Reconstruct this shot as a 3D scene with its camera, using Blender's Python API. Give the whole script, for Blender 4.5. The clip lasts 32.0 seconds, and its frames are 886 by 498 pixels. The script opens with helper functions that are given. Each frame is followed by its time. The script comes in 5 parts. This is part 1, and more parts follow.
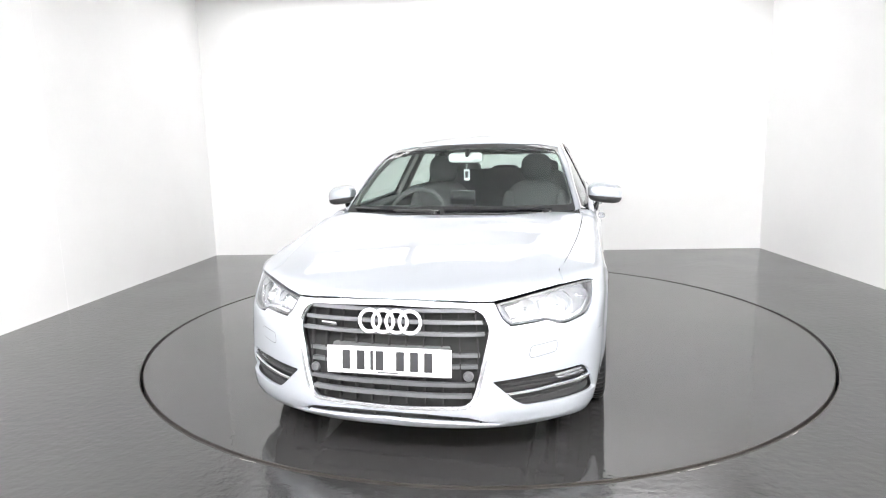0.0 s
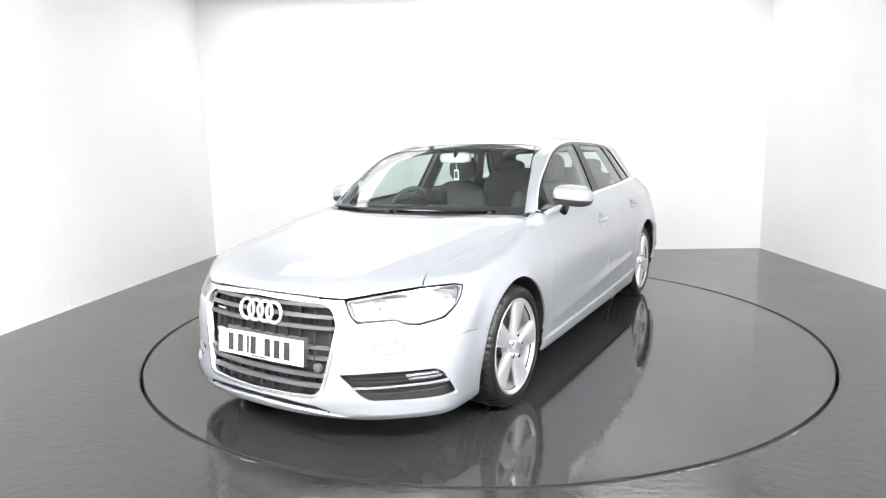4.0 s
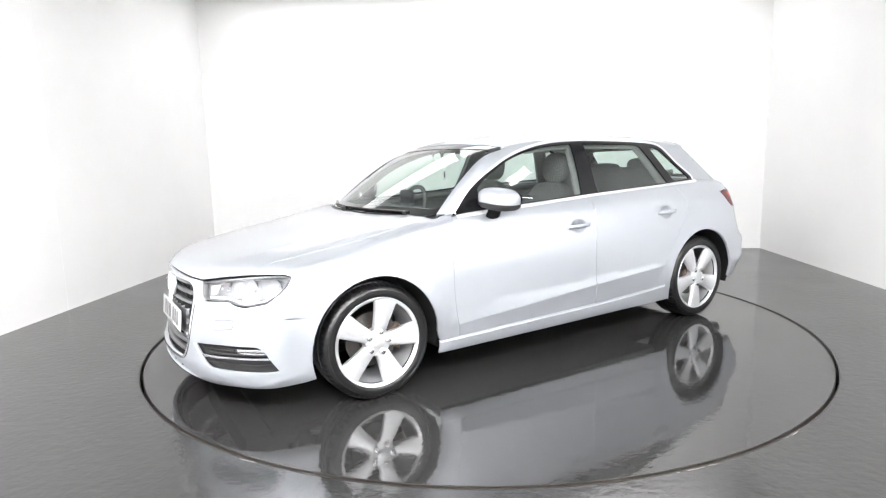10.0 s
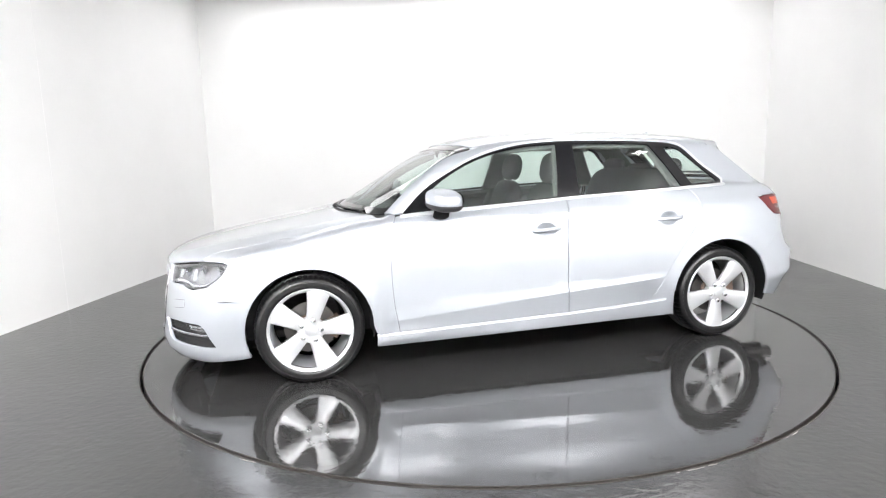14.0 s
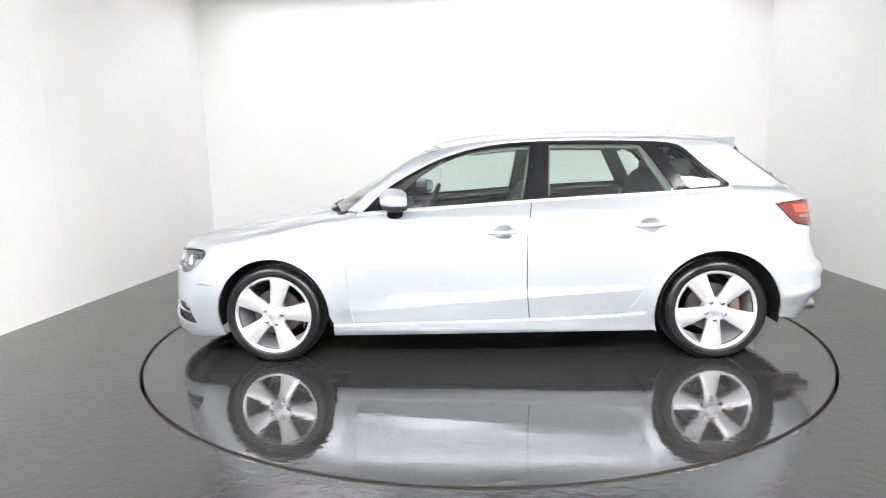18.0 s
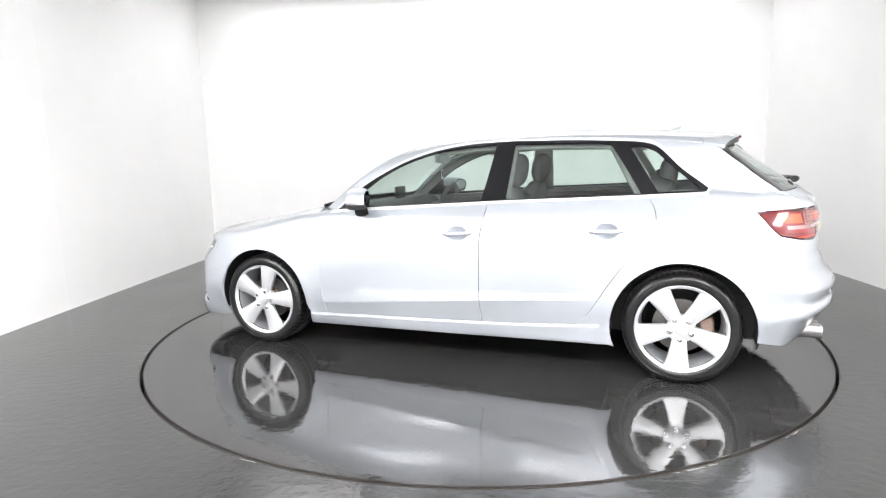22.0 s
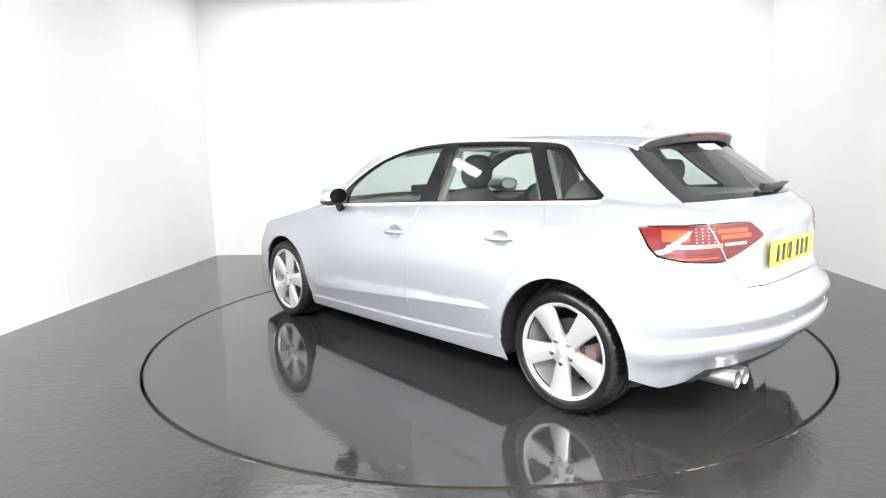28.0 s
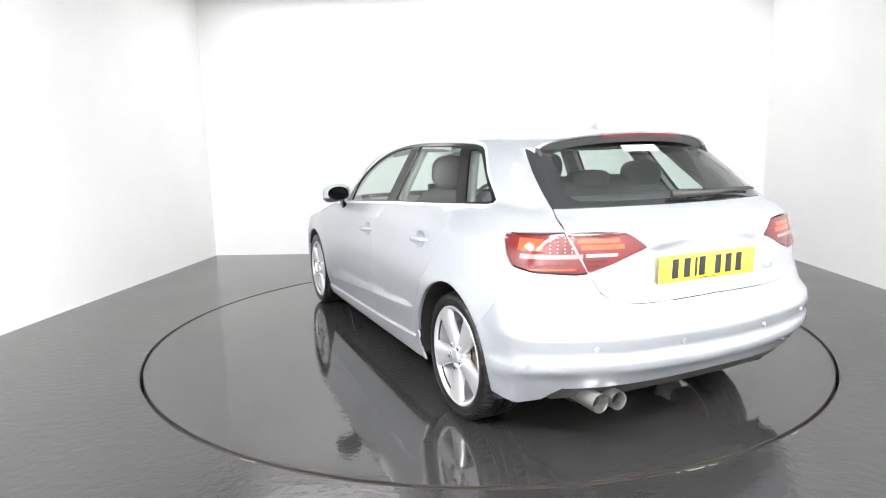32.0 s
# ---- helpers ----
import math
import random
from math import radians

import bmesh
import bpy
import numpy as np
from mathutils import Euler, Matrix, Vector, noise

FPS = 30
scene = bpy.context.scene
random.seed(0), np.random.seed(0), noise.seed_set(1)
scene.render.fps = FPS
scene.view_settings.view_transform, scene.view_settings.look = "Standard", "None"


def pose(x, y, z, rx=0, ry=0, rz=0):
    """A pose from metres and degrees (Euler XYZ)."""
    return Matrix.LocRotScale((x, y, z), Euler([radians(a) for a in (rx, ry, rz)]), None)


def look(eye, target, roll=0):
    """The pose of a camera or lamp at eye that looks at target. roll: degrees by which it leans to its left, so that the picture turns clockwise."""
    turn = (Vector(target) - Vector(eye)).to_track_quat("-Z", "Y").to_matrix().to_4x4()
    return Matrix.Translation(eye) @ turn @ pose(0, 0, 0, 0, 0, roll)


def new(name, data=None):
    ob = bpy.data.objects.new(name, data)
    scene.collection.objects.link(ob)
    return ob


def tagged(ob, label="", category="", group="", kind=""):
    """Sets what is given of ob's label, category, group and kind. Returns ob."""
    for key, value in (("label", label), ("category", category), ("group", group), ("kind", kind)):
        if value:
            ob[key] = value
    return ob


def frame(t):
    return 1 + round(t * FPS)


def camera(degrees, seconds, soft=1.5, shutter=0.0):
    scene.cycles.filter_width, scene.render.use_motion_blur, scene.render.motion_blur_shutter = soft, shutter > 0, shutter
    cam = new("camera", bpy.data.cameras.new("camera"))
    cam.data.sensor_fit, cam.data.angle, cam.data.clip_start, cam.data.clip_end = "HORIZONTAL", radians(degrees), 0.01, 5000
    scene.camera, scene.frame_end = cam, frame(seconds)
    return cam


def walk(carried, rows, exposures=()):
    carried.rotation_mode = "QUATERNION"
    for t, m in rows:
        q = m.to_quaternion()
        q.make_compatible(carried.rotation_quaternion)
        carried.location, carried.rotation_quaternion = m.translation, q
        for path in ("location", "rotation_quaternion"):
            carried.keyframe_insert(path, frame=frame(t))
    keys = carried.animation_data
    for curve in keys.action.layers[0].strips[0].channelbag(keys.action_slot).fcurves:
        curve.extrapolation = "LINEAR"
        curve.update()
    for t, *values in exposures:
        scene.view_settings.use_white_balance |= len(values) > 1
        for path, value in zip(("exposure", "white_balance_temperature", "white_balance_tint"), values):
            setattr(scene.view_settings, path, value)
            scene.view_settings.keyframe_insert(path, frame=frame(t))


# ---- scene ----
# A silver hatchback turns on a turntable in a white photo studio; the camera stands still on a tripod.
cam = camera(73.91, 32.0, soft=1.2)
EYE, AIM = (0.0, -4.307, 1.228), (-0.2231, -0.3610, 0.6124)
# the clip's camera darkens its picture a little while the long bright flank fills it
walk(cam, [(0.0, look(EYE, AIM, -1.46)), (32.0, look(EYE, AIM, -1.46))],
     exposures=[(0.0, 0.31), (9.0, 0.31), (13.0, 0.21), (17.0, 0.13), (20.0, 0.13), (23.0, 0.29), (32.0, 0.31)])

# turn of the platform: degrees at the start, degrees a second; the car stands a little off its middle
TURN, SPIN = 258.975, -4.3992
CAR_X, CAR_Y = -0.0824, 0.0355
TABLE_R = 2.2624

# ---- light ----
world = bpy.data.worlds.new("studio_world")
scene.world = world
world.use_nodes = True
world.node_tree.nodes["Background"].inputs[0].default_value = (0.9, 0.95, 1.0, 1)
world.node_tree.nodes["Background"].inputs[1].default_value = 0.02
FRONT_POWER, WALL_FILL_POWER, SIDE_POWER, BACK_FILL_POWER = 47.0, 33.0, 11.0, 2.6


# ---- materials ----
def node(nt, kind, **values):
    n = nt.nodes.new(kind)
    for k, v in values.items():
        n.inputs[k.replace("_", " ")].default_value = v
    return n


def principled(name, color, rough=0.5, metal=0.0, coat=0.0, grain=0.0, scale=40.0, bump=0.0, stain=0.0, stain_scale=3.0, spec=0.5, space="Object"):
    """A surface with grain and stains at two sizes, and fine relief."""
    m = bpy.data.materials.new(name)
    m.use_nodes = True
    nt = m.node_tree
    b = nt.nodes["Principled BSDF"]
    b.inputs["Base Color"].default_value = (*color, 1)
    b.inputs["Roughness"].default_value = rough
    b.inputs["Metallic"].default_value = metal
    b.inputs["Coat Weight"].default_value = coat
    b.inputs["Coat Roughness"].default_value = 0.03
    b.inputs["Specular IOR Level"].default_value = spec
    tc = nt.nodes.new("ShaderNodeTexCoord")
    if grain or bump:
        n1 = node(nt, "ShaderNodeTexNoise", Scale=scale, Detail=4.0)
        nt.links.new(tc.outputs[space], n1.inputs["Vector"])
    if grain or stain:
        n2 = node(nt, "ShaderNodeTexNoise", Scale=stain_scale, Detail=5.0, Roughness=0.6)
        nt.links.new(tc.outputs[space], n2.inputs["Vector"])
        add = nt.nodes.new("ShaderNodeMath")
        add.operation = "MULTIPLY_ADD"
        nt.links.new(n2.outputs["Fac"], add.inputs[0])
        add.inputs[1].default_value = 2 * stain
        add.inputs[2].default_value = 1 - stain
        last = add
        if grain:
            add2 = nt.nodes.new("ShaderNodeMath")
            add2.operation = "MULTIPLY_ADD"
            nt.links.new(n1.outputs["Fac"], add2.inputs[0])
            add2.inputs[1].default_value = 2 * grain
            nt.links.new(add.outputs[0], add2.inputs[2])
            sub = nt.nodes.new("ShaderNodeMath")
            sub.operation = "SUBTRACT"
            nt.links.new(add2.outputs[0], sub.inputs[0])
            sub.inputs[1].default_value = grain
            last = sub
        mix = nt.nodes.new("ShaderNodeVectorMath")
        mix.operation = "SCALE"
        mix.inputs[0].default_value = color
        nt.links.new(last.outputs[0], mix.inputs["Scale"])
        nt.links.new(mix.outputs[0], b.inputs["Base Color"])
    if bump:
        bp = node(nt, "ShaderNodeBump", Strength=0.5, Distance=bump)
        nt.links.new(n1.outputs["Fac"], bp.inputs["Height"])
        nt.links.new(bp.outputs[0], b.inputs["Normal"])
    return m


def pane(name, tint, gloss=1.0, rough=0.0):
    """Clear sheet glass: see-through, with the gloss that its angle gives."""
    m = bpy.data.materials.new(name)
    m.use_nodes = True
    nt = m.node_tree
    nt.nodes.remove(nt.nodes["Principled BSDF"])
    out = nt.nodes["Material Output"]
    tr = node(nt, "ShaderNodeBsdfTransparent", Color=(*tint, 1))
    gl = node(nt, "ShaderNodeBsdfGlossy", Color=(gloss, gloss, gloss, 1), Roughness=rough)
    lw = node(nt, "ShaderNodeLayerWeight", Blend=0.5)
    pw = nt.nodes.new("ShaderNodeMath")
    pw.operation = "POWER"
    pw.inputs[1].default_value = 5.0
    nt.links.new(lw.outputs["Facing"], pw.inputs[0])
    fr = nt.nodes.new("ShaderNodeMath")
    fr.operation = "MULTIPLY_ADD"
    fr.inputs[1].default_value, fr.inputs[2].default_value = 0.88, 0.085
    nt.links.new(pw.outputs[0], fr.inputs[0])
    mix = nt.nodes.new("ShaderNodeMixShader")
    nt.links.new(fr.outputs[0], mix.inputs[0])
    nt.links.new(tr.outputs[0], mix.inputs[1])
    nt.links.new(gl.outputs[0], mix.inputs[2])
    nt.links.new(mix.outputs[0], out.inputs["Surface"])
    return m


def glow(name, color, strength):
    m = bpy.data.materials.new(name)
    m.use_nodes = True
    b = m.node_tree.nodes["Principled BSDF"]
    b.inputs["Base Color"].default_value = (0.8, 0.8, 0.8, 1)
    b.inputs["Emission Color"].default_value = (*color, 1)
    b.inputs["Emission Strength"].default_value = strength
    return m


def car_paint():
    """Pale ice-silver metallic paint: fine flake under clear lacquer."""
    m = principled("silver_paint", (0.56, 0.60, 0.66), rough=0.34, metal=0.65, coat=1.0)
    nt = m.node_tree
    b = nt.nodes["Principled BSDF"]
    tc = nt.nodes.new("ShaderNodeTexCoord")
    v = node(nt, "ShaderNodeTexVoronoi", Scale=900.0)
    nt.links.new(tc.outputs["Object"], v.inputs["Vector"])
    big = node(nt, "ShaderNodeTexNoise", Scale=2.2, Detail=3.0)
    nt.links.new(tc.outputs["Object"], big.inputs["Vector"])
    mx = nt.nodes.new("ShaderNodeMix")
    mx.data_type = "RGBA"
    mx.inputs[6].default_value = (0.435, 0.462, 0.502, 1)
    mx.inputs[7].default_value = (0.485, 0.512, 0.550, 1)
    nt.links.new(v.outputs["Distance"], mx.inputs[0])
    nt.links.new(mx.outputs[2], b.inputs["Base Color"])
    rr = nt.nodes.new("ShaderNodeMapRange")
    rr.inputs[3].default_value, rr.inputs[4].default_value = 0.32, 0.36
    nt.links.new(big.outputs["Fac"], rr.inputs[0])
    nt.links.new(rr.outputs[0], b.inputs["Roughness"])
    return m


def floor_paint(name, base, rough, relief):
    """Dark grey floor paint, rolled on and glossy, with scuffs and dull patches."""
    m = principled(name, base, rough=rough, spec=0.7)
    nt = m.node_tree
    b = nt.nodes["Principled BSDF"]
    tc = nt.nodes.new("ShaderNodeTexCoord")
    n1 = node(nt, "ShaderNodeTexNoise", Scale=1.3, Detail=6.0, Roughness=0.65)
    n2 = node(nt, "ShaderNodeTexNoise", Scale=55.0, Detail=3.0)
    n3 = node(nt, "ShaderNodeTexNoise", Scale=22.0, Detail=2.0)
    for n in (n1, n2, n3):
        nt.links.new(tc.outputs["Object"], n.inputs["Vector"])
    mx = nt.nodes.new("ShaderNodeMix")
    mx.data_type = "RGBA"
    mx.inputs[6].default_value = (*[c * 0.82 for c in base], 1)
    mx.inputs[7].default_value = (*[c * 1.18 for c in base], 1)
    nt.links.new(n1.outputs["Fac"], mx.inputs[0])
    nt.links.new(mx.outputs[2], b.inputs["Base Color"])
    rr = nt.nodes.new("ShaderNodeMapRange")
    rr.inputs[1].default_value, rr.inputs[2].default_value = 0.3, 0.75
    rr.inputs[3].default_value, rr.inputs[4].default_value = rough * 0.7, rough * 1.5
    nt.links.new(n1.outputs["Fac"], rr.inputs[0])
    nt.links.new(rr.outputs[0], b.inputs["Roughness"])
    both = nt.nodes.new("ShaderNodeMath")
    both.operation = "MULTIPLY_ADD"
    nt.links.new(n3.outputs["Fac"], both.inputs[0])
    both.inputs[1].default_value = 3.0
    nt.links.new(n2.outputs["Fac"], both.inputs[2])
    bp = node(nt, "ShaderNodeBump", Strength=0.35, Distance=relief)
    nt.links.new(both.outputs[0], bp.inputs["Height"])
    nt.links.new(bp.outputs[0], b.inputs["Normal"])
    return m


PAINT = car_paint()
WALL = principled("white_wall_paint", (0.89, 0.89, 0.885), rough=0.6, grain=0.015, scale=60, bump=0.0015, stain=0.05, stain_scale=1.1)
FILLER = principled("white_joint_filler", (0.94, 0.94, 0.935), rough=0.5, grain=0.02, scale=60)
CEIL = principled("ceiling_paint", (0.64, 0.64, 0.64), rough=0.8, grain=0.02, scale=30, stain=0.03)
FLOOR = floor_paint("grey_floor_paint", (0.023, 0.0228, 0.023), 0.15, 0.0014)
DISC = floor_paint("turntable_paint", (0.0265, 0.026, 0.026), 0.045, 0.00045)
STEEL_EDGE = principled("worn_steel_edge", (0.058, 0.051, 0.047), rough=0.45, metal=0.6, grain=0.25, scale=25, stain=0.3, stain_scale=6)
BLACK = principled("black_gap", (0.012, 0.012, 0.012), rough=0.8)
RUBBER = principled("tyre_rubber", (0.004, 0.004, 0.0045), rough=0.3, spec=0.45, grain=0.15, scale=90, stain=0.15, stain_scale=8, bump=0.0004)
TRIM = principled("black_gloss_trim", (0.006, 0.006, 0.007), rough=0.14, coat=0.0, spec=0.3)
PLASTIC = principled("black_grained_plastic", (0.022, 0.022, 0.023), rough=0.5, grain=0.1, scale=150, bump=0.0003)
UNDER = principled("underbody_black", (0.016, 0.016, 0.017), rough=0.75, grain=0.2, scale=20)
CHROME = principled("satin_chrome", (0.80, 0.81, 0.83), rough=0.14, metal=1.0)
ALLOY = principled("silver_alloy_paint", (0.62, 0.63, 0.645), rough=0.3, metal=0.65, coat=0.5, grain=0.02, scale=200, stain=0.04)
IRON = principled("brake_disc_iron", (0.11, 0.105, 0.10), rough=0.45, metal=0.7, grain=0.2, scale=30, stain=0.15)
RUST = principled("brake_caliper_iron", (0.17, 0.12, 0.095), rough=0.7, metal=0.4, grain=0.3, scale=40)
GLASS = pane("tinted_car_glass", (0.80, 0.89, 0.85), rough=0.03)
CLEAR = pane("lamp_glass", (0.95, 0.96, 0.97))
FRIT = principled("black_glass_border", (0.012, 0.013, 0.014), rough=0.06, coat=0.6)
REFLECTOR = principled("lamp_reflector", (0.85, 0.86, 0.88), rough=0.16, metal=1.0)
SLAT = principled("grille_grey", (0.13, 0.132, 0.138), rough=0.3, metal=0.6, coat=0.3)
LAMP_GREY = principled("lamp_bezel_grey", (0.42, 0.43, 0.45), rough=0.35, metal=0.4)
HOUSING = principled("lamp_housing_grey", (0.30, 0.305, 0.315), rough=0.35, metal=0.6)
RED = principled("red_lens", (0.105, 0.003, 0.004), rough=0.35, coat=1.0, spec=0.15, stain=0.15, stain_scale=25)
RED_DEEP = principled("deep_red_lens", (0.055, 0.002, 0.003), rough=0.3, coat=1.0, spec=0.15)
ORANGE = principled("orange_lens", (0.52, 0.055, 0.014), rough=0.35, coat=1.0, spec=0.15)
LENS_GREY = principled("smoked_lens_band", (0.26, 0.15, 0.15), rough=0.2, coat=1.0)
LENS_WHITE = principled("reversing_lens", (0.48, 0.33, 0.31), rough=0.15, coat=1.0)
CLOTH = principled("dark_seat_cloth", (0.065, 0.067, 0.068), rough=0.9, grain=0.25, scale=220, bump=0.0005, stain=0.1)
SOFT = principled("dark_dash_plastic", (0.085, 0.088, 0.09), rough=0.6, grain=0.1, scale=180, bump=0.0003)
LINING = principled("grey_headlining", (0.15, 0.155, 0.15), rough=0.95, grain=0.06, scale=160)
PLATE_W = principled("white_plate", (0.82, 0.83, 0.83), rough=0.25, coat=0.4)
PLATE_Y = principled("yellow_plate", (0.80, 0.66, 0.05), rough=0.25, coat=0.4)
INK = principled("black_plate_ink", (0.02, 0.02, 0.022), rough=0.4)
PAPER = principled("pale_sticker", (0.75, 0.78, 0.78), rough=0.5)
BARE = principled("bare_floor_screed", (0.22, 0.21, 0.20), rough=0.8, grain=0.2, scale=60)
# darkened metal: the mirrors' dim reflection is put into the colour
DARK_MIRROR = principled("darkened_mirror_glass", (0.32, 0.34, 0.36), rough=0.03, metal=1.0)
EXHAUST = principled("brushed_exhaust_steel", (0.32, 0.315, 0.31), rough=0.32, metal=0.9, stain=0.15, stain_scale=30)
ALU = principled("satin_aluminium", (0.74, 0.75, 0.77), rough=0.32, metal=0.55)
LAMP_FRONT = glow("front_lamp_diffuser", (1.0, 0.99, 1.0), FRONT_POWER)
FILL_BACK = glow("back_fill_diffuser", (1.0, 0.99, 1.0), BACK_FILL_POWER)
FILL_WALL = glow("wall_fill_diffuser", (1.0, 0.99, 1.0), WALL_FILL_POWER)
LAMP_SIDE = glow("side_lamp_diffuser", (1.0, 0.99, 1.0), SIDE_POWER)



# ---- building helpers ----
def finish(name, bm, mat, parent=None, label="", smooth=True):
    me = bpy.data.meshes.new(name)
    bm.to_mesh(me)
    bm.free()
    me.materials.append(mat)
    if smooth:
        me.polygons.foreach_set("use_smooth", [True] * len(me.polygons))
        me.set_sharp_from_angle(angle=radians(38))
    ob = new(name, me)
    if parent:
        ob.parent = parent
    if label:
        tagged(ob, label)
    return ob


part = finish


def grid_bm(rows, close_u=False, close_v=False):
    """A sheet of quads through rows of points."""
    bm = bmesh.new()
    vs = [[bm.verts.new(p) for p in r] for r in rows]
    nr, nc = len(vs), len(vs[0])
    for i in range(nr if close_u else nr - 1):
        for j in range(nc if close_v else nc - 1):
            q = [vs[i][j], vs[i][(j + 1) % nc], vs[(i + 1) % nr][(j + 1) % nc], vs[(i + 1) % nr][j]]
            bm.faces.new(q)
    return bm, vs


def lathe(profile, n=64, axis="y"):
    """Turns a closed profile of (radius, offset) round an axis through the origin."""
    rows = []
    for k in range(n):
        a = 2 * math.pi * k / n
        c, s = math.cos(a), math.sin(a)
        rows.append([(r * c, o, r * s) if axis == "y" else (o, r * c, r * s) if axis == "x" else (r * c, r * s, o) for r, o in profile])
    bm, _ = grid_bm(rows, close_u=True, close_v=True)
    bmesh.ops.recalc_face_normals(bm, faces=bm.faces)
    return bm


def box(size, at=(0, 0, 0), bevel=0.01, seg=2, turn=None):
    bm = bmesh.new()
    bmesh.ops.create_cube(bm, size=1)
    bmesh.ops.scale(bm, vec=size, verts=bm.verts)
    if bevel:
        bmesh.ops.bevel(bm, geom=bm.edges[:], offset=bevel, segments=seg, profile=0.6, affect="EDGES")
    if turn is not None:
        bmesh.ops.transform(bm, matrix=turn, verts=bm.verts)
    bmesh.ops.translate(bm, vec=at, verts=bm.verts)
    return bm


def tube(path, r, n=10, closed=False, flat_x=1.0):
    """A round bar along a path of points."""
    pts = [Vector(p) for p in path]
    rows = []
    m = len(pts)
    for i, p in enumerate(pts):
        a, b = (pts[i - 1], pts[(i + 1) % m]) if closed else (pts[max(i - 1, 0)], pts[min(i + 1, m - 1)])
        t = (b - a).normalized()
        up = Vector((0, 0, 1)) if abs(t.z) < 0.9 else Vector((1, 0, 0))
        s = t.cross(up).normalized()
        w = s.cross(t)
        rr = r[i] if isinstance(r, (list, tuple)) else r
        rows.append([p + (s * math.cos(2 * math.pi * k / n) * flat_x + w * math.sin(2 * math.pi * k / n)) * rr for k in range(n)])
    bm, vs = grid_bm(rows, close_u=closed, close_v=True)
    if not closed:
        bm.faces.new(vs[0])
        bm.faces.new(vs[-1][::-1])
    bmesh.ops.recalc_face_normals(bm, faces=bm.faces)
    return bm


def merge(*bms):
    out = bmesh.new()
    for b in bms:
        me = bpy.data.meshes.new("tmp")
        b.to_mesh(me)
        b.free()
        out.from_mesh(me)
        bpy.data.meshes.remove(me)
    return out


def at(ob, m):
    ob.matrix_basis = m
    return ob


from mathutils.geometry import delaunay_2d_cdt

# ---- the car's outer form: a field that is negative inside, in the car's own space (x forward, y left, z up) ----
def smooth_curve(xs, ys):
    """A soft curve through a few knots (monotone Hermite), as a function of arrays."""
    xs, ys = np.array(xs, float), np.array(ys, float)
    d = np.diff(ys) / np.diff(xs)
    m = np.concatenate([[d[0]], np.where(d[:-1] * d[1:] > 0, 2 * d[:-1] * d[1:] / (d[:-1] + d[1:] + 1e-12), 0), [d[-1]]])

    x = np.linspace(xs[0], xs[-1], 6001)
    i = np.clip(np.searchsorted(xs, x) - 1, 0, len(xs) - 2)
    h = xs[i + 1] - xs[i]
    t = np.clip((x - xs[i]) / h, 0, 1)
    y = ((2 * t ** 3 - 3 * t ** 2 + 1) * ys[i] + (t ** 3 - 2 * t ** 2 + t) * h * m[i]
         + (-2 * t ** 3 + 3 * t ** 2) * ys[i + 1] + (t ** 3 - t ** 2) * h * m[i + 1])

    def f(q):
        return np.interp(q, x, y)
    return f


def smax(a, b, k):
    h = np.maximum(k - np.abs(a - b), 0) / k
    return np.maximum(a, b) + h * h * h * k / 6


def ramp(x, a, b):
    t = np.clip((x - a) / (b - a), 0, 1)
    return t * t * (3 - 2 * t)


AXLE, HUB_Z = 1.318, 0.302
ARCH = {1: 0.348, -1: 0.360}
# half widths of the lower body: waist, and how the section swells or tucks with height
waist = smooth_curve([-2.2, -1.8, -1.4, -1.0, -0.5, 0.2, 0.9, 1.35, 1.75, 2.2], [0.80, 0.850, 0.872, 0.870, 0.869, 0.868, 0.866, 0.868, 0.843, 0.765])
tuck = smooth_curve([0.08, 0.14, 0.20, 0.27, 0.42, 0.62, 0.80, 0.88, 0.96, 1.06], [0.10, 0.055, 0.026, 0.016, 0.001, 0.0, 0.022, 0.046, 0.10, 0.17])
aft = smooth_curve([-2.2, -1.8, -1.4, -1.0, -0.5, 0.4, 0.9, 1.35, 1.75], [0.07, 0.045, 0.022, 0.012, 0.002, 0.0, 0.012, 0.028, 0.02])
belt = smooth_curve([-2.2, -1.9, -1.45, -1.1, -0.3, 0.2, 0.65, 0.95], [0.90, 0.985, 1.015, 1.0, 0.968, 0.945, 0.918, 0.90])
bonnet_mid = smooth_curve([0.6, 0.95, 1.1, 1.38, 1.67, 1.91, 2.05, 2.14, 2.3], [0.925, 0.924, 0.903, 0.851, 0.803, 0.755, 0.722, 0.69, 0.55])
nose_mid = smooth_curve([0.06, 0.13, 0.17, 0.22, 0.30, 0.45, 0.60, 0.68, 0.80], [2.0, 2.13, 2.195, 2.205, 2.195, 2.18, 2.16, 2.15, 2.12])
tail_mid = smooth_curve([0.12, 0.22, 0.30, 0.385, 0.415, 0.44, 0.475, 0.535, 0.56, 0.60, 0.65, 0.70, 0.86, 0.92, 1.0, 1.1], [1.92, 1.99, 2.04, 2.09, 2.122, 2.126, 2.116, 2.128, 2.114, 2.076, 2.058, 2.04, 2.035, 2.025, 1.962, 1.84])
roof_mid = smooth_curve([-1.8, -1.5, -1.32, -0.95, -0.56, -0.17, 0.03, 0.23, 0.42, 0.7], [1.316, 1.336, 1.353, 1.377, 1.385, 1.382, 1.373, 1.348, 1.310, 1.22])
screen_mid = smooth_curve([0.80, 0.93, 1.06, 1.18, 1.28, 1.36], [1.295, 1.062, 0.838, 0.62, 0.425, 0.26])
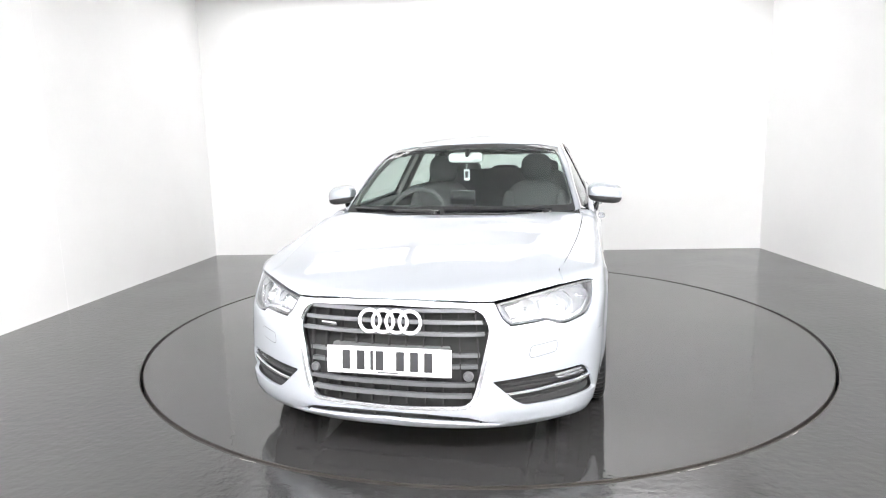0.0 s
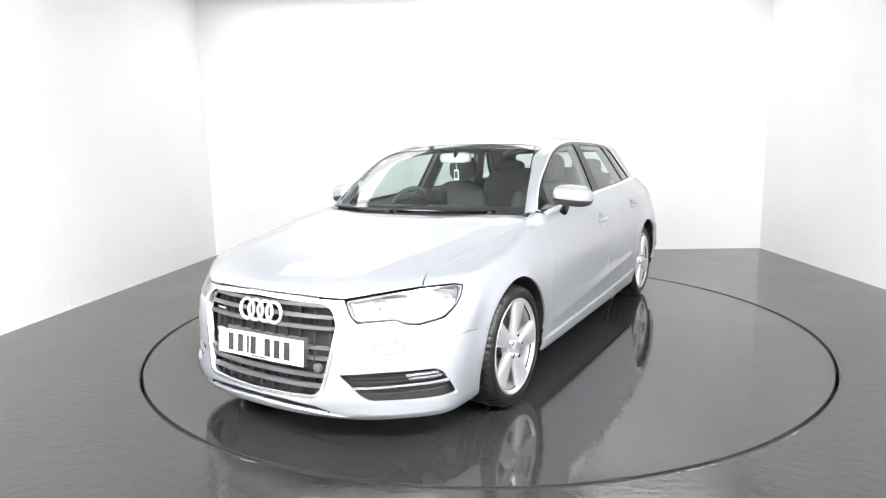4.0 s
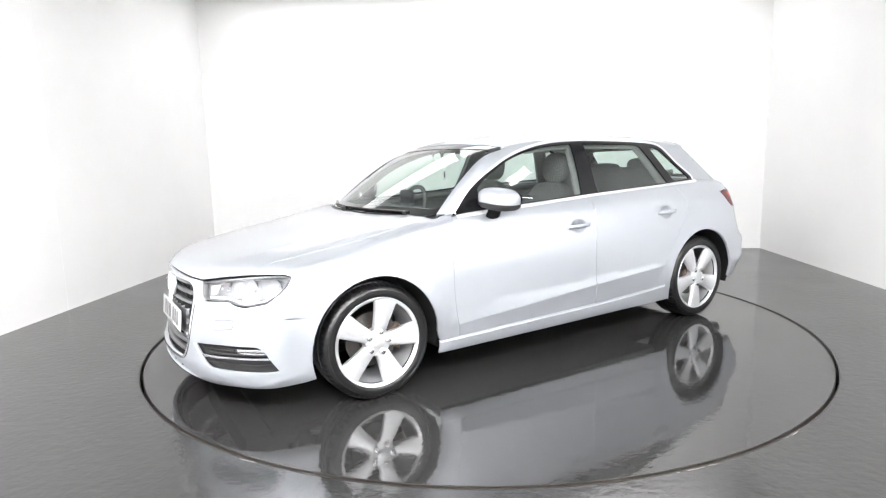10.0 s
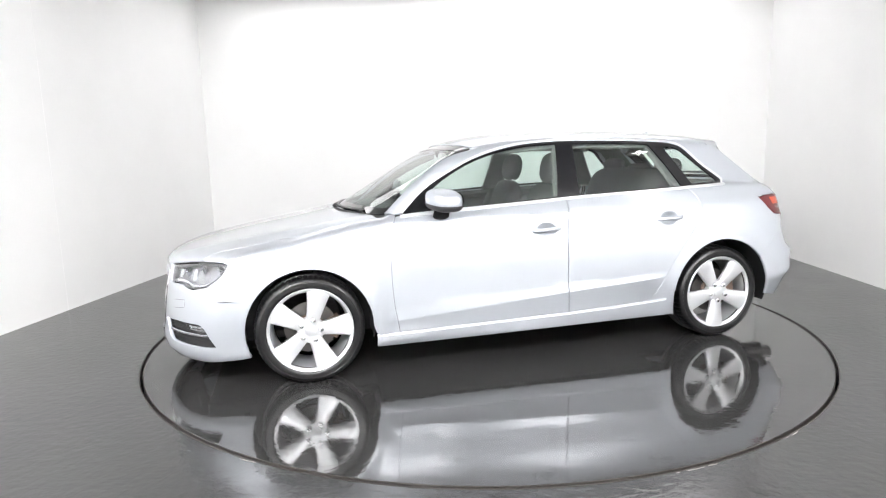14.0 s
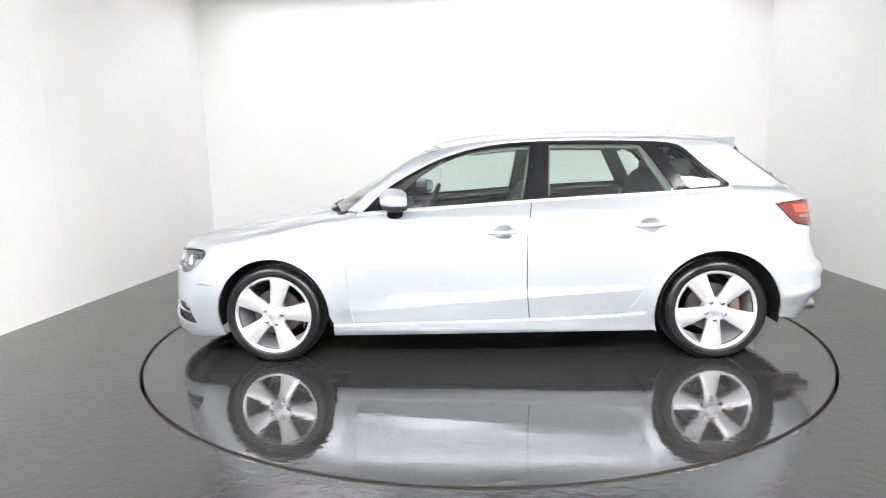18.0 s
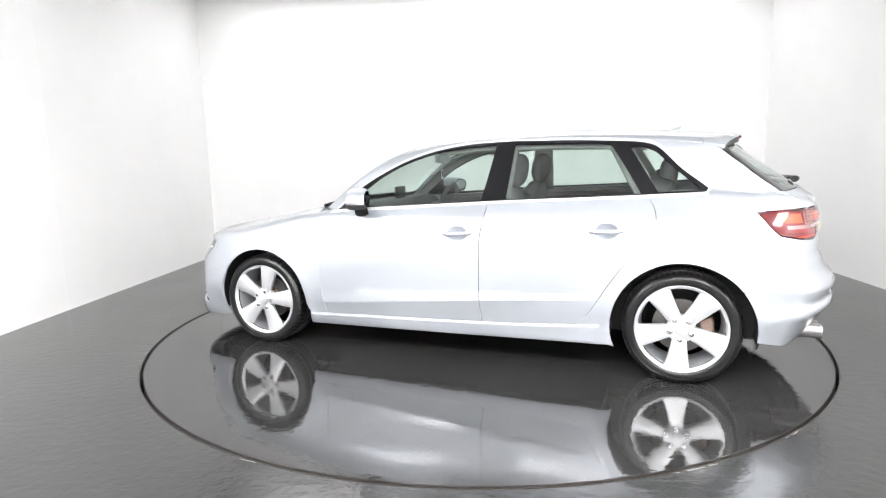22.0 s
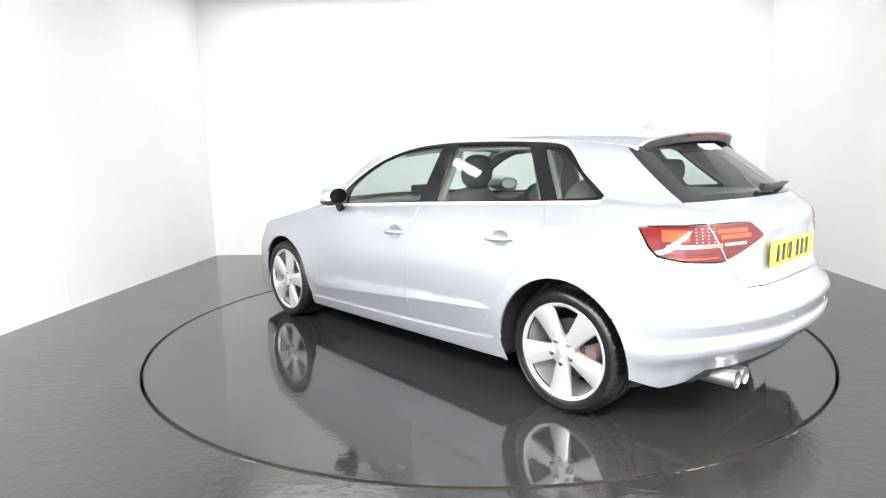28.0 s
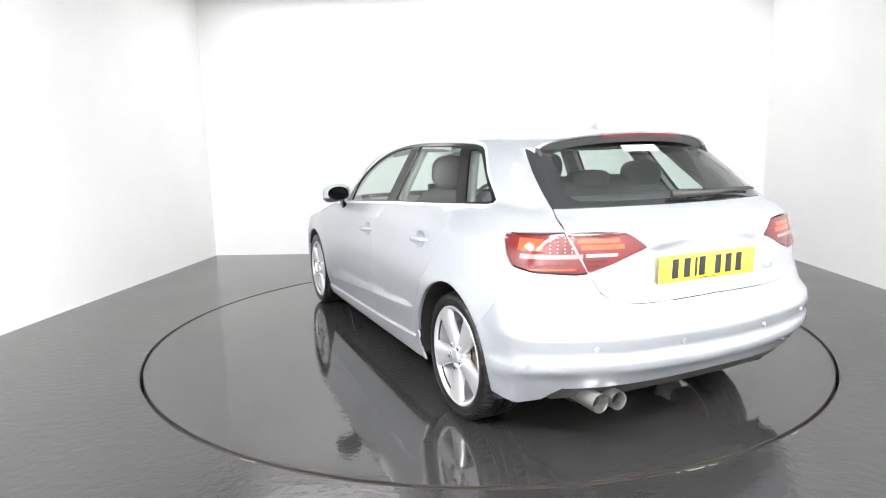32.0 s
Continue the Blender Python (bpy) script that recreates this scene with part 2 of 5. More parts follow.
cabin_taper = smooth_curve([-2.0, -1.8, -1.44, -1.2, -0.8, 0.0, 0.38, 0.6, 0.9], [0.17, 0.12, 0.055, 0.03, 0.006, 0.0, 0.008, 0.028, 0.062])
crease_z = smooth_curve([-0.9, -0.82, -0.23, 0.5, 0.9], [0.445, 0.44, 0.40, 0.342, 0.312])
crease_band = smooth_curve([-0.9, -0.82, -0.23, 0.3, 0.6, 0.8], [0.018, 0.02, 0.05, 0.068, 0.072, 0.072])
sill_z = smooth_curve([-1.0, -0.76, -0.23, 0.51, 0.95], [0.31, 0.291, 0.268, 0.251, 0.240])
HANDLES = ((-0.085, 0.785), (-0.93, 0.812))


def half_width(x, z):
    y = waist(x) - tuck(z) - aft(x) * ramp(z, 0.55, 0.98)
    d = z - crease_z(x)
    fold = np.where(d < 0, np.exp(np.minimum(d, 0) / 0.07), np.clip(1 - d / crease_band(x), 0, 1))
    y = y + 0.010 * fold * ramp(x, -0.92, -0.75) * (1 - ramp(x, 0.845, 0.90))
    for s in (-1, 1):
        r = np.hypot(x - s * AXLE, z - HUB_Z)
        y = y + 0.010 * np.exp(-((r - ARCH[s]) / 0.045) ** 2) * ramp(z, 0.2, 0.35)
    y = y + 0.006 * np.exp(-((z - 0.868) / 0.022) ** 2) * ramp(x, -1.7, -1.2)
    y = y + 0.012 * np.exp(-((z - 0.385) / 0.03) ** 2) * (1 - ramp(x, -1.76, -1.66))
    y = y + 0.011 * (1 - ramp(z - sill_z(x), -0.011, -0.002)) * ramp(x, -1.0, -0.9) * (1 - ramp(x, 0.92, 0.97))
    y = y - 0.018 * ramp(z, 0.545, 0.60) * (1 - ramp(x, -1.95, -1.65))
    for hx, hz in HANDLES:
        q = ((x - hx) / 0.068) ** 2 + ((z - hz) / 0.047) ** 2
        y = y - 0.024 * np.clip(1 - q, 0, 1) ** 1.5
    return y


def bonnet_top(x, y):
    fold = 0.40 + (2.1 - x) * 0.22
    out = np.maximum(y - fold, 0)
    return bonnet_mid(x) - 0.012 * (y / 0.55) ** 2 - 0.135 * out ** 2 / (out + 0.018)


def field(p):
    x, y, z = p[:, 0], np.abs(p[:, 1]), p[:, 2]
    side = y - half_width(x, z)
    top = (z - np.where(x > 0.86, bonnet_top(x, y), belt(x) + 0.002)) * 0.96
    high = ramp(z, 0.53, 0.70)
    nose = x - (nose_mid(z) - (0.30 + 0.17 * high) * y ** 2 - (0.34 - 0.06 * high) * y ** 4)
    nose = nose * (0.9 - 0.25 * np.minimum(y, 0.9))
    tail = -x - (tail_mid(z) - 0.21 * y ** 2 - (0.17 + 0.10 * ramp(z, 0.76, 0.92)) * y ** 4)
    tail = tail + 0.013 * ramp(z, 0.668, 0.712) * (1 - ramp(z, 0.845, 0.89)) * (1 - ramp(y, 0.275, 0.36))
    tail = tail * (0.95 - 0.3 * np.minimum(y, 0.9))
    lower = smax(smax(smax(side, top, 0.05), nose, 0.07), tail, 0.09)
    glass_side = (y - (0.752 - 0.50 * (z - 0.97) - 0.10 * (z - 0.97) * (z - 1.30) - cabin_taper(x))) * 0.9
    roof = z - (roof_mid(x) - 0.036 * (y / 0.55) ** 2 - 0.02 * (y / 0.55) ** 4)
    bow = np.interp(z, [0.90, 1.30], [0.45, 0.09])
    screen = (x - (screen_mid(z) - bow * y ** 2)) * 0.45
    hatch = (-x - (1.625 + (1.25 - z) * 1.375 - 0.44 * y ** 2)) * 0.57
    upper = smax(smax(smax(glass_side, roof, 0.07), screen, 0.03), hatch, 0.04)
    upper = np.maximum(upper, belt(x) - 0.012 - 0.05 * ramp(x, -1.7, -1.4) - z)
    h = np.maximum(0.005 - np.abs(lower - upper), 0) / 0.005
    return np.minimum(lower, upper) - h * h * h * 0.0008


def grad(p):
    e, g = 1.5e-3, np.empty_like(p)
    for i in range(3):
        s = np.zeros(3)
        s[i] = e
        g[:, i] = field(p + s) - field(p - s)
    return g / np.maximum(np.linalg.norm(g, axis=1, keepdims=True), 1e-9)


def shoot(o, d, reach):
    """Meets rays from outside with the form; a ray that misses gives its nearest point."""
    n = 56
    best_t, low = np.zeros(len(o)), field(o)
    lo, hi = np.zeros(len(o)), np.full(len(o), -1.0)
    live = np.arange(len(o))
    for k in range(1, n + 1):
        t = reach * k / n
        f = field(o[live] + d[live] * t)
        near = f < low[live]
        low[live[near]], best_t[live[near]] = f[near], t
        hit = f <= 0
        hi[live[hit]], lo[live[hit]] = t, reach * (k - 1) / n
        live = live[~hit]
        if not len(live):
            break
    got = hi >= 0
    for _ in range(14):
        mid = (lo + hi) / 2
        inside = field(o + d * mid[:, None]) <= 0
        hi, lo = np.where(inside & got, mid, hi), np.where(~inside & got, mid, lo)
    return o + d * np.where(got, (lo + hi) / 2, best_t)[:, None], got


def surface(dom, uv):
    """Points of the form over a panel's own flat coordinates."""
    uv = np.atleast_2d(np.array(uv, float))
    u, v = uv[:, 0], uv[:, 1]
    zero, one = np.zeros_like(u), np.ones_like(u)
    if dom == "side":
        o, d = np.stack([u, 1.3 * one, v], 1), np.stack([zero, -one, zero], 1)
    elif dom == "top":
        o, d = np.stack([u, v, 1.9 * one], 1), np.stack([zero, zero, -one], 1)
    elif dom == "hood":
        k = math.sqrt(0.5)
        o, d = np.stack([u * k + 2.4, v, 2.4 - u * k], 1), np.stack([-k * one, zero, -k * one], 1)
    elif dom == "shoulder":
        k = math.sqrt(0.5)
        o, d = np.stack([u, 1.56 - v * k, 1.56 + v * k], 1), np.stack([zero, -k * one, -k * one], 1)
    elif dom == "deck":
        k = math.sqrt(0.5)
        o, d = np.stack([v * k - 1.70, u, v * k + 1.70], 1), np.stack([k * one, zero, -k * one], 1)
    elif dom == "front":
        c, s = np.cos(u), np.sin(u)
        o, d = np.stack([1.15 + 1.6 * c, 1.6 * s, v], 1), np.stack([-c, -s, zero], 1)
    elif dom == "rear":
        c, s = np.cos(u), np.sin(u)
        o, d = np.stack([-1.2 - 1.6 * c, 1.6 * s, v], 1), np.stack([c, -s, zero], 1)
    elif dom == "screen":
        o, d = np.stack([2.6 * one, u, v], 1), np.stack([-one, zero, zero], 1)
    else:
        o, d = np.stack([-2.6 * one, u, v], 1), np.stack([one, zero, zero], 1)
    return shoot(o, d, {"screen": 2.4, "hood": 2.6, "shoulder": 2.2, "deck": 2.0}.get(dom, 1.6))[0]


def flat(dom, p):
    """The flat coordinates of points of the form in a panel's domain."""
    p = np.atleast_2d(np.array(p, float))
    x, y, z = p[:, 0], p[:, 1], p[:, 2]
    if dom == "side":
        return np.stack([x, z], 1)
    if dom == "top":
        return np.stack([x, y], 1)
    if dom == "hood":
        return np.stack([(x - z) * math.sqrt(0.5), y], 1)
    if dom == "shoulder":
        return np.stack([x, (z - y) * math.sqrt(0.5)], 1)
    if dom == "deck":
        return np.stack([y, (x + z) * math.sqrt(0.5)], 1)
    if dom == "front":
        return np.stack([np.arctan2(y, x - 1.15), z], 1)
    if dom == "rear":
        return np.stack([np.arctan2(y, -1.2 - x), z], 1)
    return np.stack([y, z], 1)


# ---- panels laid on the form ----
def rounded(points, r, n=4):
    """A closed outline with its corners eased."""
    p = [np.array(q, float) for q in points]
    out = []
    for i, b in enumerate(p):
        a, c = p[i - 1], p[(i + 1) % len(p)]
        la, lc = np.linalg.norm(a - b), np.linalg.norm(c - b)
        k = min(r, 0.42 * la, 0.42 * lc)
        s, e = b + (a - b) * k / la, b + (c - b) * k / lc
        for t in np.linspace(0, 1, n):
            out.append((1 - t) ** 2 * s + 2 * t * (1 - t) * b + t * t * e)
    return np.array(out)


def dense(loop, step):
    loop = np.array(loop, float)
    out = []
    for a, b in zip(loop, np.roll(loop, -1, 0)):
        n = max(1, int(math.ceil(np.linalg.norm(b - a) / step)))
        out += [a + (b - a) * k / n for k in range(n)]
    return np.array(out)


def area(loop):
    x, y = loop[:, 0], loop[:, 1]
    return 0.5 * float(np.sum(x * np.roll(y, -1) - y * np.roll(x, -1)))


def inset(loop, g):
    """Moves a loop inwards (to the left of its counter-clockwise sense) by g."""
    d = np.roll(loop, -1, 0) - np.roll(loop, 1, 0)
    d /= np.maximum(np.linalg.norm(d, axis=1, keepdims=True), 1e-9)
    return loop + np.stack([-d[:, 1], d[:, 0]], 1) * g


def within(pts, loop):
    x, y = pts[:, 0], pts[:, 1]
    hit = np.zeros(len(pts), bool)
    for (x0, y0), (x1, y1) in zip(loop, np.roll(loop, -1, 0)):
        if y0 == y1:
            continue
        cross = ((y0 > y) != (y1 > y)) & (x < (x1 - x0) * (y - y0) / (y1 - y0) + x0)
        hit ^= cross
    return hit


def mirror_half(half):
    """A whole outline from its half on the positive side; the ends lie on the middle line."""
    whole = [tuple(p) for p in half]
    if abs(whole[0][0]) < 1e-9 or abs(whole[-1][0]) < 1e-9:
        return whole + [(-u, v) for u, v in whole[-2:0:-1]]
    return whole + [(-u, v) for u, v in whole[::-1]]


def mirror_top(half):
    whole = [tuple(p) for p in half]
    return whole + [(u, -v) for u, v in whole[-2:0:-1]]


def sheet(dom, outline, holes=(), gap=0.002, lift=0.0, depth=0.018, step=0.035, extra=None, fine=0.02):
    """Points, normals and faces of a panel that lies on the car's form, with edges turned inwards."""
    loops = []
    for k, lp in enumerate([outline, *holes]):
        lp = np.array(lp, float)
        if area(lp) < 0:
            lp = lp[::-1]
        lp = dense(lp, fine)
        loops.append(inset(lp, gap if k == 0 else -gap))
    lo, hi = loops[0].min(0), loops[0].max(0)
    gx, gy = np.meshgrid(np.arange(lo[0], hi[0], step), np.arange(lo[1], hi[1], step))
    g = np.stack([gx.ravel(), gy.ravel()], 1)
    if extra is not None:
        g = np.concatenate([g, np.array(extra, float)])
    keep = within(g, loops[0])
    for lp in loops[1:]:
        keep &= ~within(g, lp)
    g = g[keep]
    border = np.concatenate(loops)
    if len(g):
        far = np.array([np.min(np.sum((border - q) ** 2, 1)) for q in g]) > (0.35 * fine) ** 2
        g = g[far]
    edges, base = [], 0
    for lp in loops:
        n = len(lp)
        edges += [(base + i, base + (i + 1) % n) for i in range(n)]
        base += n
    allp = np.concatenate([border, g]) if len(g) else border
    v2, _, faces, _, _, _ = delaunay_2d_cdt([Vector(p) for p in allp], edges, [], 0, 1e-6)
    v2 = np.array([(v.x, v.y) for v in v2])
    tri = np.array([f[:3] for f in faces])
    mid = v2[tri].mean(1)
    ok = within(mid, loops[0])
    for lp in loops[1:]:
        ok &= ~within(mid, lp)
    tri = tri[ok]
    P = surface(dom, v2)
    N = grad(P)
    P = P + N * lift
    fn = np.cross(P[tri[:, 1]] - P[tri[:, 0]], P[tri[:, 2]] - P[tri[:, 0]])
    flip = np.sum(fn * N[tri[:, 0]], 1) < 0
    tri[flip] = tri[flip][:, ::-1]
    verts, norms, polys = [P], [N], [tuple(t) for t in tri]
    count = len(P)
    if depth:
        for k, lp in enumerate(loops):
            sgn = 1 if k == 0 else -1
            top = surface(dom, lp)
            n = grad(top)
            inn = surface(dom, inset(lp, 0.004 * sgn))
            side = top - inn
            side -= n * np.sum(side * n, 1, keepdims=True)
            side /= np.maximum(np.linalg.norm(side, axis=1, keepdims=True), 1e-9)
            top = top + n * lift
            low = top - n * depth
            m = len(lp)
            verts += [top, low]
            s1 = n * 0.7 + side * 0.7
            norms += [s1, side]
            quads = [(count + i, count + (i + 1) % m, count + m + (i + 1) % m, count + m + i) for i in range(m)]
            a = np.cross(top[1] - top[0], low[0] - top[0])
            if np.dot(a, side[0]) < 0:
                quads = [q[::-1] for q in quads]
            polys += quads
            count += 2 * m
    return np.concatenate(verts), np.concatenate(norms), polys


def lay(name, data, mat, parent, label="", flip=False):
    P, N, polys = data
    if flip:
        P, N, polys = P * [1, -1, 1], N * [1, -1, 1], [q[::-1] for q in polys]
    me = bpy.data.meshes.new(name)
    me.from_pydata(P.tolist(), [], [tuple(int(i) for i in q) for q in polys])
    me.materials.append(mat)
    me.polygons.foreach_set("use_smooth", [True] * len(me.polygons))
    me.normals_split_custom_set_from_vertices((N / np.maximum(np.linalg.norm(N, axis=1, keepdims=True), 1e-9)).tolist())
    ob = new(name, me)
    ob.parent = parent
    if label:
        tagged(ob, label)
    return ob


def panel(name, dom, outline, mat, parent, label="", **kw):
    return lay(name, sheet(dom, outline, **kw), mat, parent, label)


def pair(name, dom, outline, mat, parents, label="", **kw):
    """The same panel on the left and, mirrored, on the right side."""
    data = sheet(dom, outline, **kw)
    a, b = parents if isinstance(parents, tuple) else (parents, parents)
    return lay(name, data, mat, a, label), lay(name, data, mat, b, label, True)


def move(dom_from, uv, dom_to):
    """Outline points of one panel, in another panel's coordinates."""
    return [tuple(p) for p in flat(dom_to, surface(dom_from, uv))]


def arch_points(s, a0, a1, n=12):
    """Points of a wheel arch from angle a0 to a1 (degrees, 0 towards the nose)."""
    r = ARCH[s]
    return [(s * AXLE + r * math.cos(radians(a)), HUB_Z + r * math.sin(radians(a))) for a in np.linspace(a0, a1, n)]


# ---- the studio ----
BL, BR, FL, FR = (-3.49, 3.35), (3.565, 3.215), (-3.625, -6.0), (3.43, -6.1)
CEIL_Z = 3.27


def wall_between(name, a, b, z0, z1, thick, mat, label, category="wall"):
    """An upright wall whose inner face runs from a to b; the room lies to its right."""
    a, b = Vector((*a, 0)), Vector((*b, 0))
    d = (b - a).normalized()
    out = Vector((-d.y, d.x, 0)) * thick
    bm = bmesh.new()
    base = [a, b, b + out, a + out]
    lo = [bm.verts.new((p.x, p.y, z0)) for p in base]
    hi = [bm.verts.new((p.x, p.y, z1)) for p in base]
    for i in range(4):
        bm.faces.new((lo[i], lo[(i + 1) % 4], hi[(i + 1) % 4], hi[i]))
    bm.faces.new(lo[::-1])
    bm.faces.new(hi)
    bmesh.ops.recalc_face_normals(bm, faces=bm.faces)
    ob = finish(name, bm, mat, smooth=False)
    return tagged(ob, label, category, kind="structure")


def along(a, b, t):
    return (a[0] + (b[0] - a[0]) * t, a[1] + (b[1] - a[1]) * t)


wall_between("wall_back", BL, BR, -0.02, CEIL_Z, 0.12, WALL, "plain white painted studio back wall, brightly lit")
left_wall = wall_between("wall_left", FL, BL, -0.02, CEIL_Z, 0.12, WALL, "white painted studio side wall with a faint board joint")
j0, j1 = along(FL, BL, 0.6921), along(FL, BL, 0.6928)
joint = wall_between("joint_filler", j0, j1, 0.0, CEIL_Z, -0.0012, FILLER, "bright filled joint between two wall boards", "")
joint.parent = left_wall
wall_between("wall_right", BR, FR, -0.02, CEIL_Z, 0.12, WALL, "white painted studio side wall, slightly greyer")
# nothing is known of this end; an unseen wall is added to close it
wall_between("wall_front", FR, FL, -0.02, CEIL_Z, 0.12, WALL, "plain white wall added out of view behind the camera to close the room")


def slab(name, z0, z1, mat, label, category):
    bm = bmesh.new()
    pts = [(FL[0] - 0.12, FL[1] - 0.12), (FR[0] + 0.12, FR[1] - 0.12), (BR[0] + 0.12, BR[1] + 0.12), (BL[0] - 0.12, BL[1] + 0.12)]
    lo = [bm.verts.new((*p, z0)) for p in pts]
    hi = [bm.verts.new((*p, z1)) for p in pts]
    for i in range(4):
        bm.faces.new((lo[i], lo[(i + 1) % 4], hi[(i + 1) % 4], hi[i]))
    bm.faces.new(lo[::-1])
    bm.faces.new(hi)
    bmesh.ops.recalc_face_normals(bm, faces=bm.faces)
    return tagged(finish(name, bm, mat, smooth=False), label, category, kind="structure")


slab("ceiling", CEIL_Z, CEIL_Z + 0.12, CEIL, "pale grey painted studio ceiling", "ceiling")


def ring_floor():
    """The studio floor with the round pit of the turntable cut out of it."""
    n = 180
    outer = []
    x0, x1, y0, y1 = -3.75, 3.70, -6.25, 3.48
    inner = []
    for k in range(n):
        a = 2 * math.pi * k / n
        c, s = math.cos(a), math.sin(a)
        t = min((x1 if c > 0 else x0) / c if abs(c) > 1e-9 else 1e9, (y1 if s > 0 else y0) / s if abs(s) > 1e-9 else 1e9)
        outer.append((t * c, t * s))
        inner.append(((TABLE_R + 0.008) * c, (TABLE_R + 0.008) * s))
    rows = [[(*p, -0.15) for p in inner], [(*p, 0.0) for p in inner], [(*p, 0.0) for p in outer]]
    bm, _ = grid_bm(rows, close_v=True)
    bmesh.ops.recalc_face_normals(bm, faces=bm.faces)
    if max(bm.faces, key=lambda f: f.calc_area()).normal.z < 0:
        bmesh.ops.reverse_faces(bm, faces=bm.faces)
    # the square corners that the fan of spokes leaves open
    for cx, cy in ((x0, y0), (x1, y0), (x1, y1), (x0, y1)):
        a = math.atan2(cy, cx)
        best = sorted(range(n), key=lambda k: abs(math.remainder(2 * math.pi * k / n - a, 2 * math.pi)))[:2]
        p, q = outer[best[0]], outer[best[1]]
        f = bm.faces.new([bm.verts.new((*v, 0.0)) for v in (p, (cx, cy), q)])
        f.normal_update()
        if f.normal.z < 0:
            f.normal_flip()
    return tagged(finish("floor", bm, FLOOR, smooth=False), "dark grey glossy painted concrete floor with dull patches", "floor", kind="structure")


ring_floor()
bm = bmesh.new()
bmesh.ops.create_circle(bm, cap_ends=True, radius=TABLE_R + 0.3, segments=96)
bmesh.ops.translate(bm, vec=(0, 0, -0.15), verts=bm.verts)
tagged(finish("pit_bottom", bm, BLACK, smooth=False), "dark pit under the turntable", "floor", kind="structure")

edge = finish("floor_edge_trim", lathe([(TABLE_R + 0.0075, -0.05), (TABLE_R + 0.0075, 0.001), (TABLE_R + 0.013, 0.001), (TABLE_R + 0.013, -0.05)], 180, "z"), STEEL_EDGE, smooth=False)
tagged(edge, "thin worn steel trim round the turntable pit", "floor trim", kind="structure")

turntable = tagged(new("turntable"), "round dark grey glossy car turntable flush with the floor", "turntable")
part("platform", lathe([(0.001, 0.0), (TABLE_R - 0.0125, 0.0), (TABLE_R - 0.0125, -0.12), (0.001, -0.12)], 180, "z"), DISC, turntable, smooth=False)
part("rim_band", lathe([(TABLE_R - 0.0122, 0.0012), (TABLE_R - 0.008, 0.0008), (TABLE_R - 0.008, -0.05), (TABLE_R - 0.0122, -0.05)], 180, "z"), STEEL_EDGE, turntable, "worn steel edge band", smooth=False)


def softbox(name, w, d, m, mat, label, group=""):
    """A flat lamp: a white frame round a bright diffuser that faces down in its own space."""
    lamp = tagged(new(name), label, "light", group)
    at(lamp, m)
    part("frame", merge(box((w, 0.03, 0.06), (0, d / 2 - 0.015, -0.03), 0.004), box((w, 0.03, 0.06), (0, -d / 2 + 0.015, -0.03), 0.004),
                        box((0.03, d - 0.06, 0.06), (w / 2 - 0.015, 0, -0.03), 0.004), box((0.03, d - 0.06, 0.06), (-w / 2 + 0.015, 0, -0.03), 0.004),
                        box((w - 0.06, d - 0.06, 0.01), (0, 0, -0.006), 0.002)), PLATE_W, lamp)
    part("diffuser", box((w - 0.062, d - 0.062, 0.012), (0, 0, -0.04), 0.002), mat, lamp, "glowing white diffuser")
    return lamp


for lx in (-1.5, 0.0, 1.5):
    softbox("studio_lamp", 1.7, 0.8, pose(lx, -5.1, CEIL_Z, 0, 0, -1), LAMP_FRONT, "wide white ceiling softbox behind the camera, switched on", "studio lamps behind the camera")
for lx in (-3.0, 3.0):
    # the long wall softboxes are added out of view to brighten the car's flanks
    softbox("wall_fill", 0.8, 1.8, pose(lx * 0.96, -3.3, CEIL_Z, 0, 0, -1.1), FILL_WALL, "long ceiling softbox added out of view beside the camera as fill light", "studio lamps along the side walls")
    softbox("side_lamp", 0.3, 0.45, pose(lx + 0.02, -1.0 if lx > 0 else -0.3, CEIL_Z, 0, 0, -1.1), LAMP_SIDE, "small white ceiling softbox close to the side wall, switched on", "studio lamps along the side walls")
# unseen row added to whiten the back wall and even out the bonnet
for lx in (-1.98, 0.04, 2.06):
    softbox("back_fill", 1.98, 1.05, pose(lx, 2.55, CEIL_Z, 0, 0, -1.1), FILL_BACK, "broad ceiling softbox added out of view near the back wall as fill light", "studio lamps near the back wall")

# bare flakes where the floor paint has chipped along the pit's edge
chip_rng = random.Random(7)
for a0, a1, n in ((-70.5, -65.5, 9), (-54.5, -52.5, 3), (-116, -113, 2)):
    for k in range(n):
        a = radians(a0 + (a1 - a0) * chip_rng.random())
        r0 = TABLE_R + 0.0135 + 0.004 * chip_rng.random()
        ln, wd = 0.008 + 0.022 * chip_rng.random(), 0.0015 + 0.0022 * chip_rng.random()
        pts = []
        for q in range(9):
            b = 2 * math.pi * q / 9
            rr = 0.7 + 0.5 * chip_rng.random()
            pts.append((math.cos(b) * ln * rr, wd + math.sin(b) * wd * rr))
        bm = bmesh.new()
        f = bm.faces.new([bm.verts.new((x, y, 0)) for x, y in pts])
        e = bmesh.ops.extrude_face_region(bm, geom=[f])
        bmesh.ops.translate(bm, vec=(0, 0, 0.0009), verts=[v for v in e["geom"] if isinstance(v, bmesh.types.BMVert)])
        bmesh.ops.recalc_face_normals(bm, faces=bm.faces)
        chip = part("paint_chip", bm, BARE, edge, smooth=False)
        at(chip, Matrix.Translation((r0 * math.cos(a), r0 * math.sin(a), 0.0004)) @ pose(0, 0, 0, 0, 0, math.degrees(a) - 90))
# ---- the car ----
car = tagged(new("car"), "pale silver five-door hatchback with alloy wheels, parked on the turntable", "car")

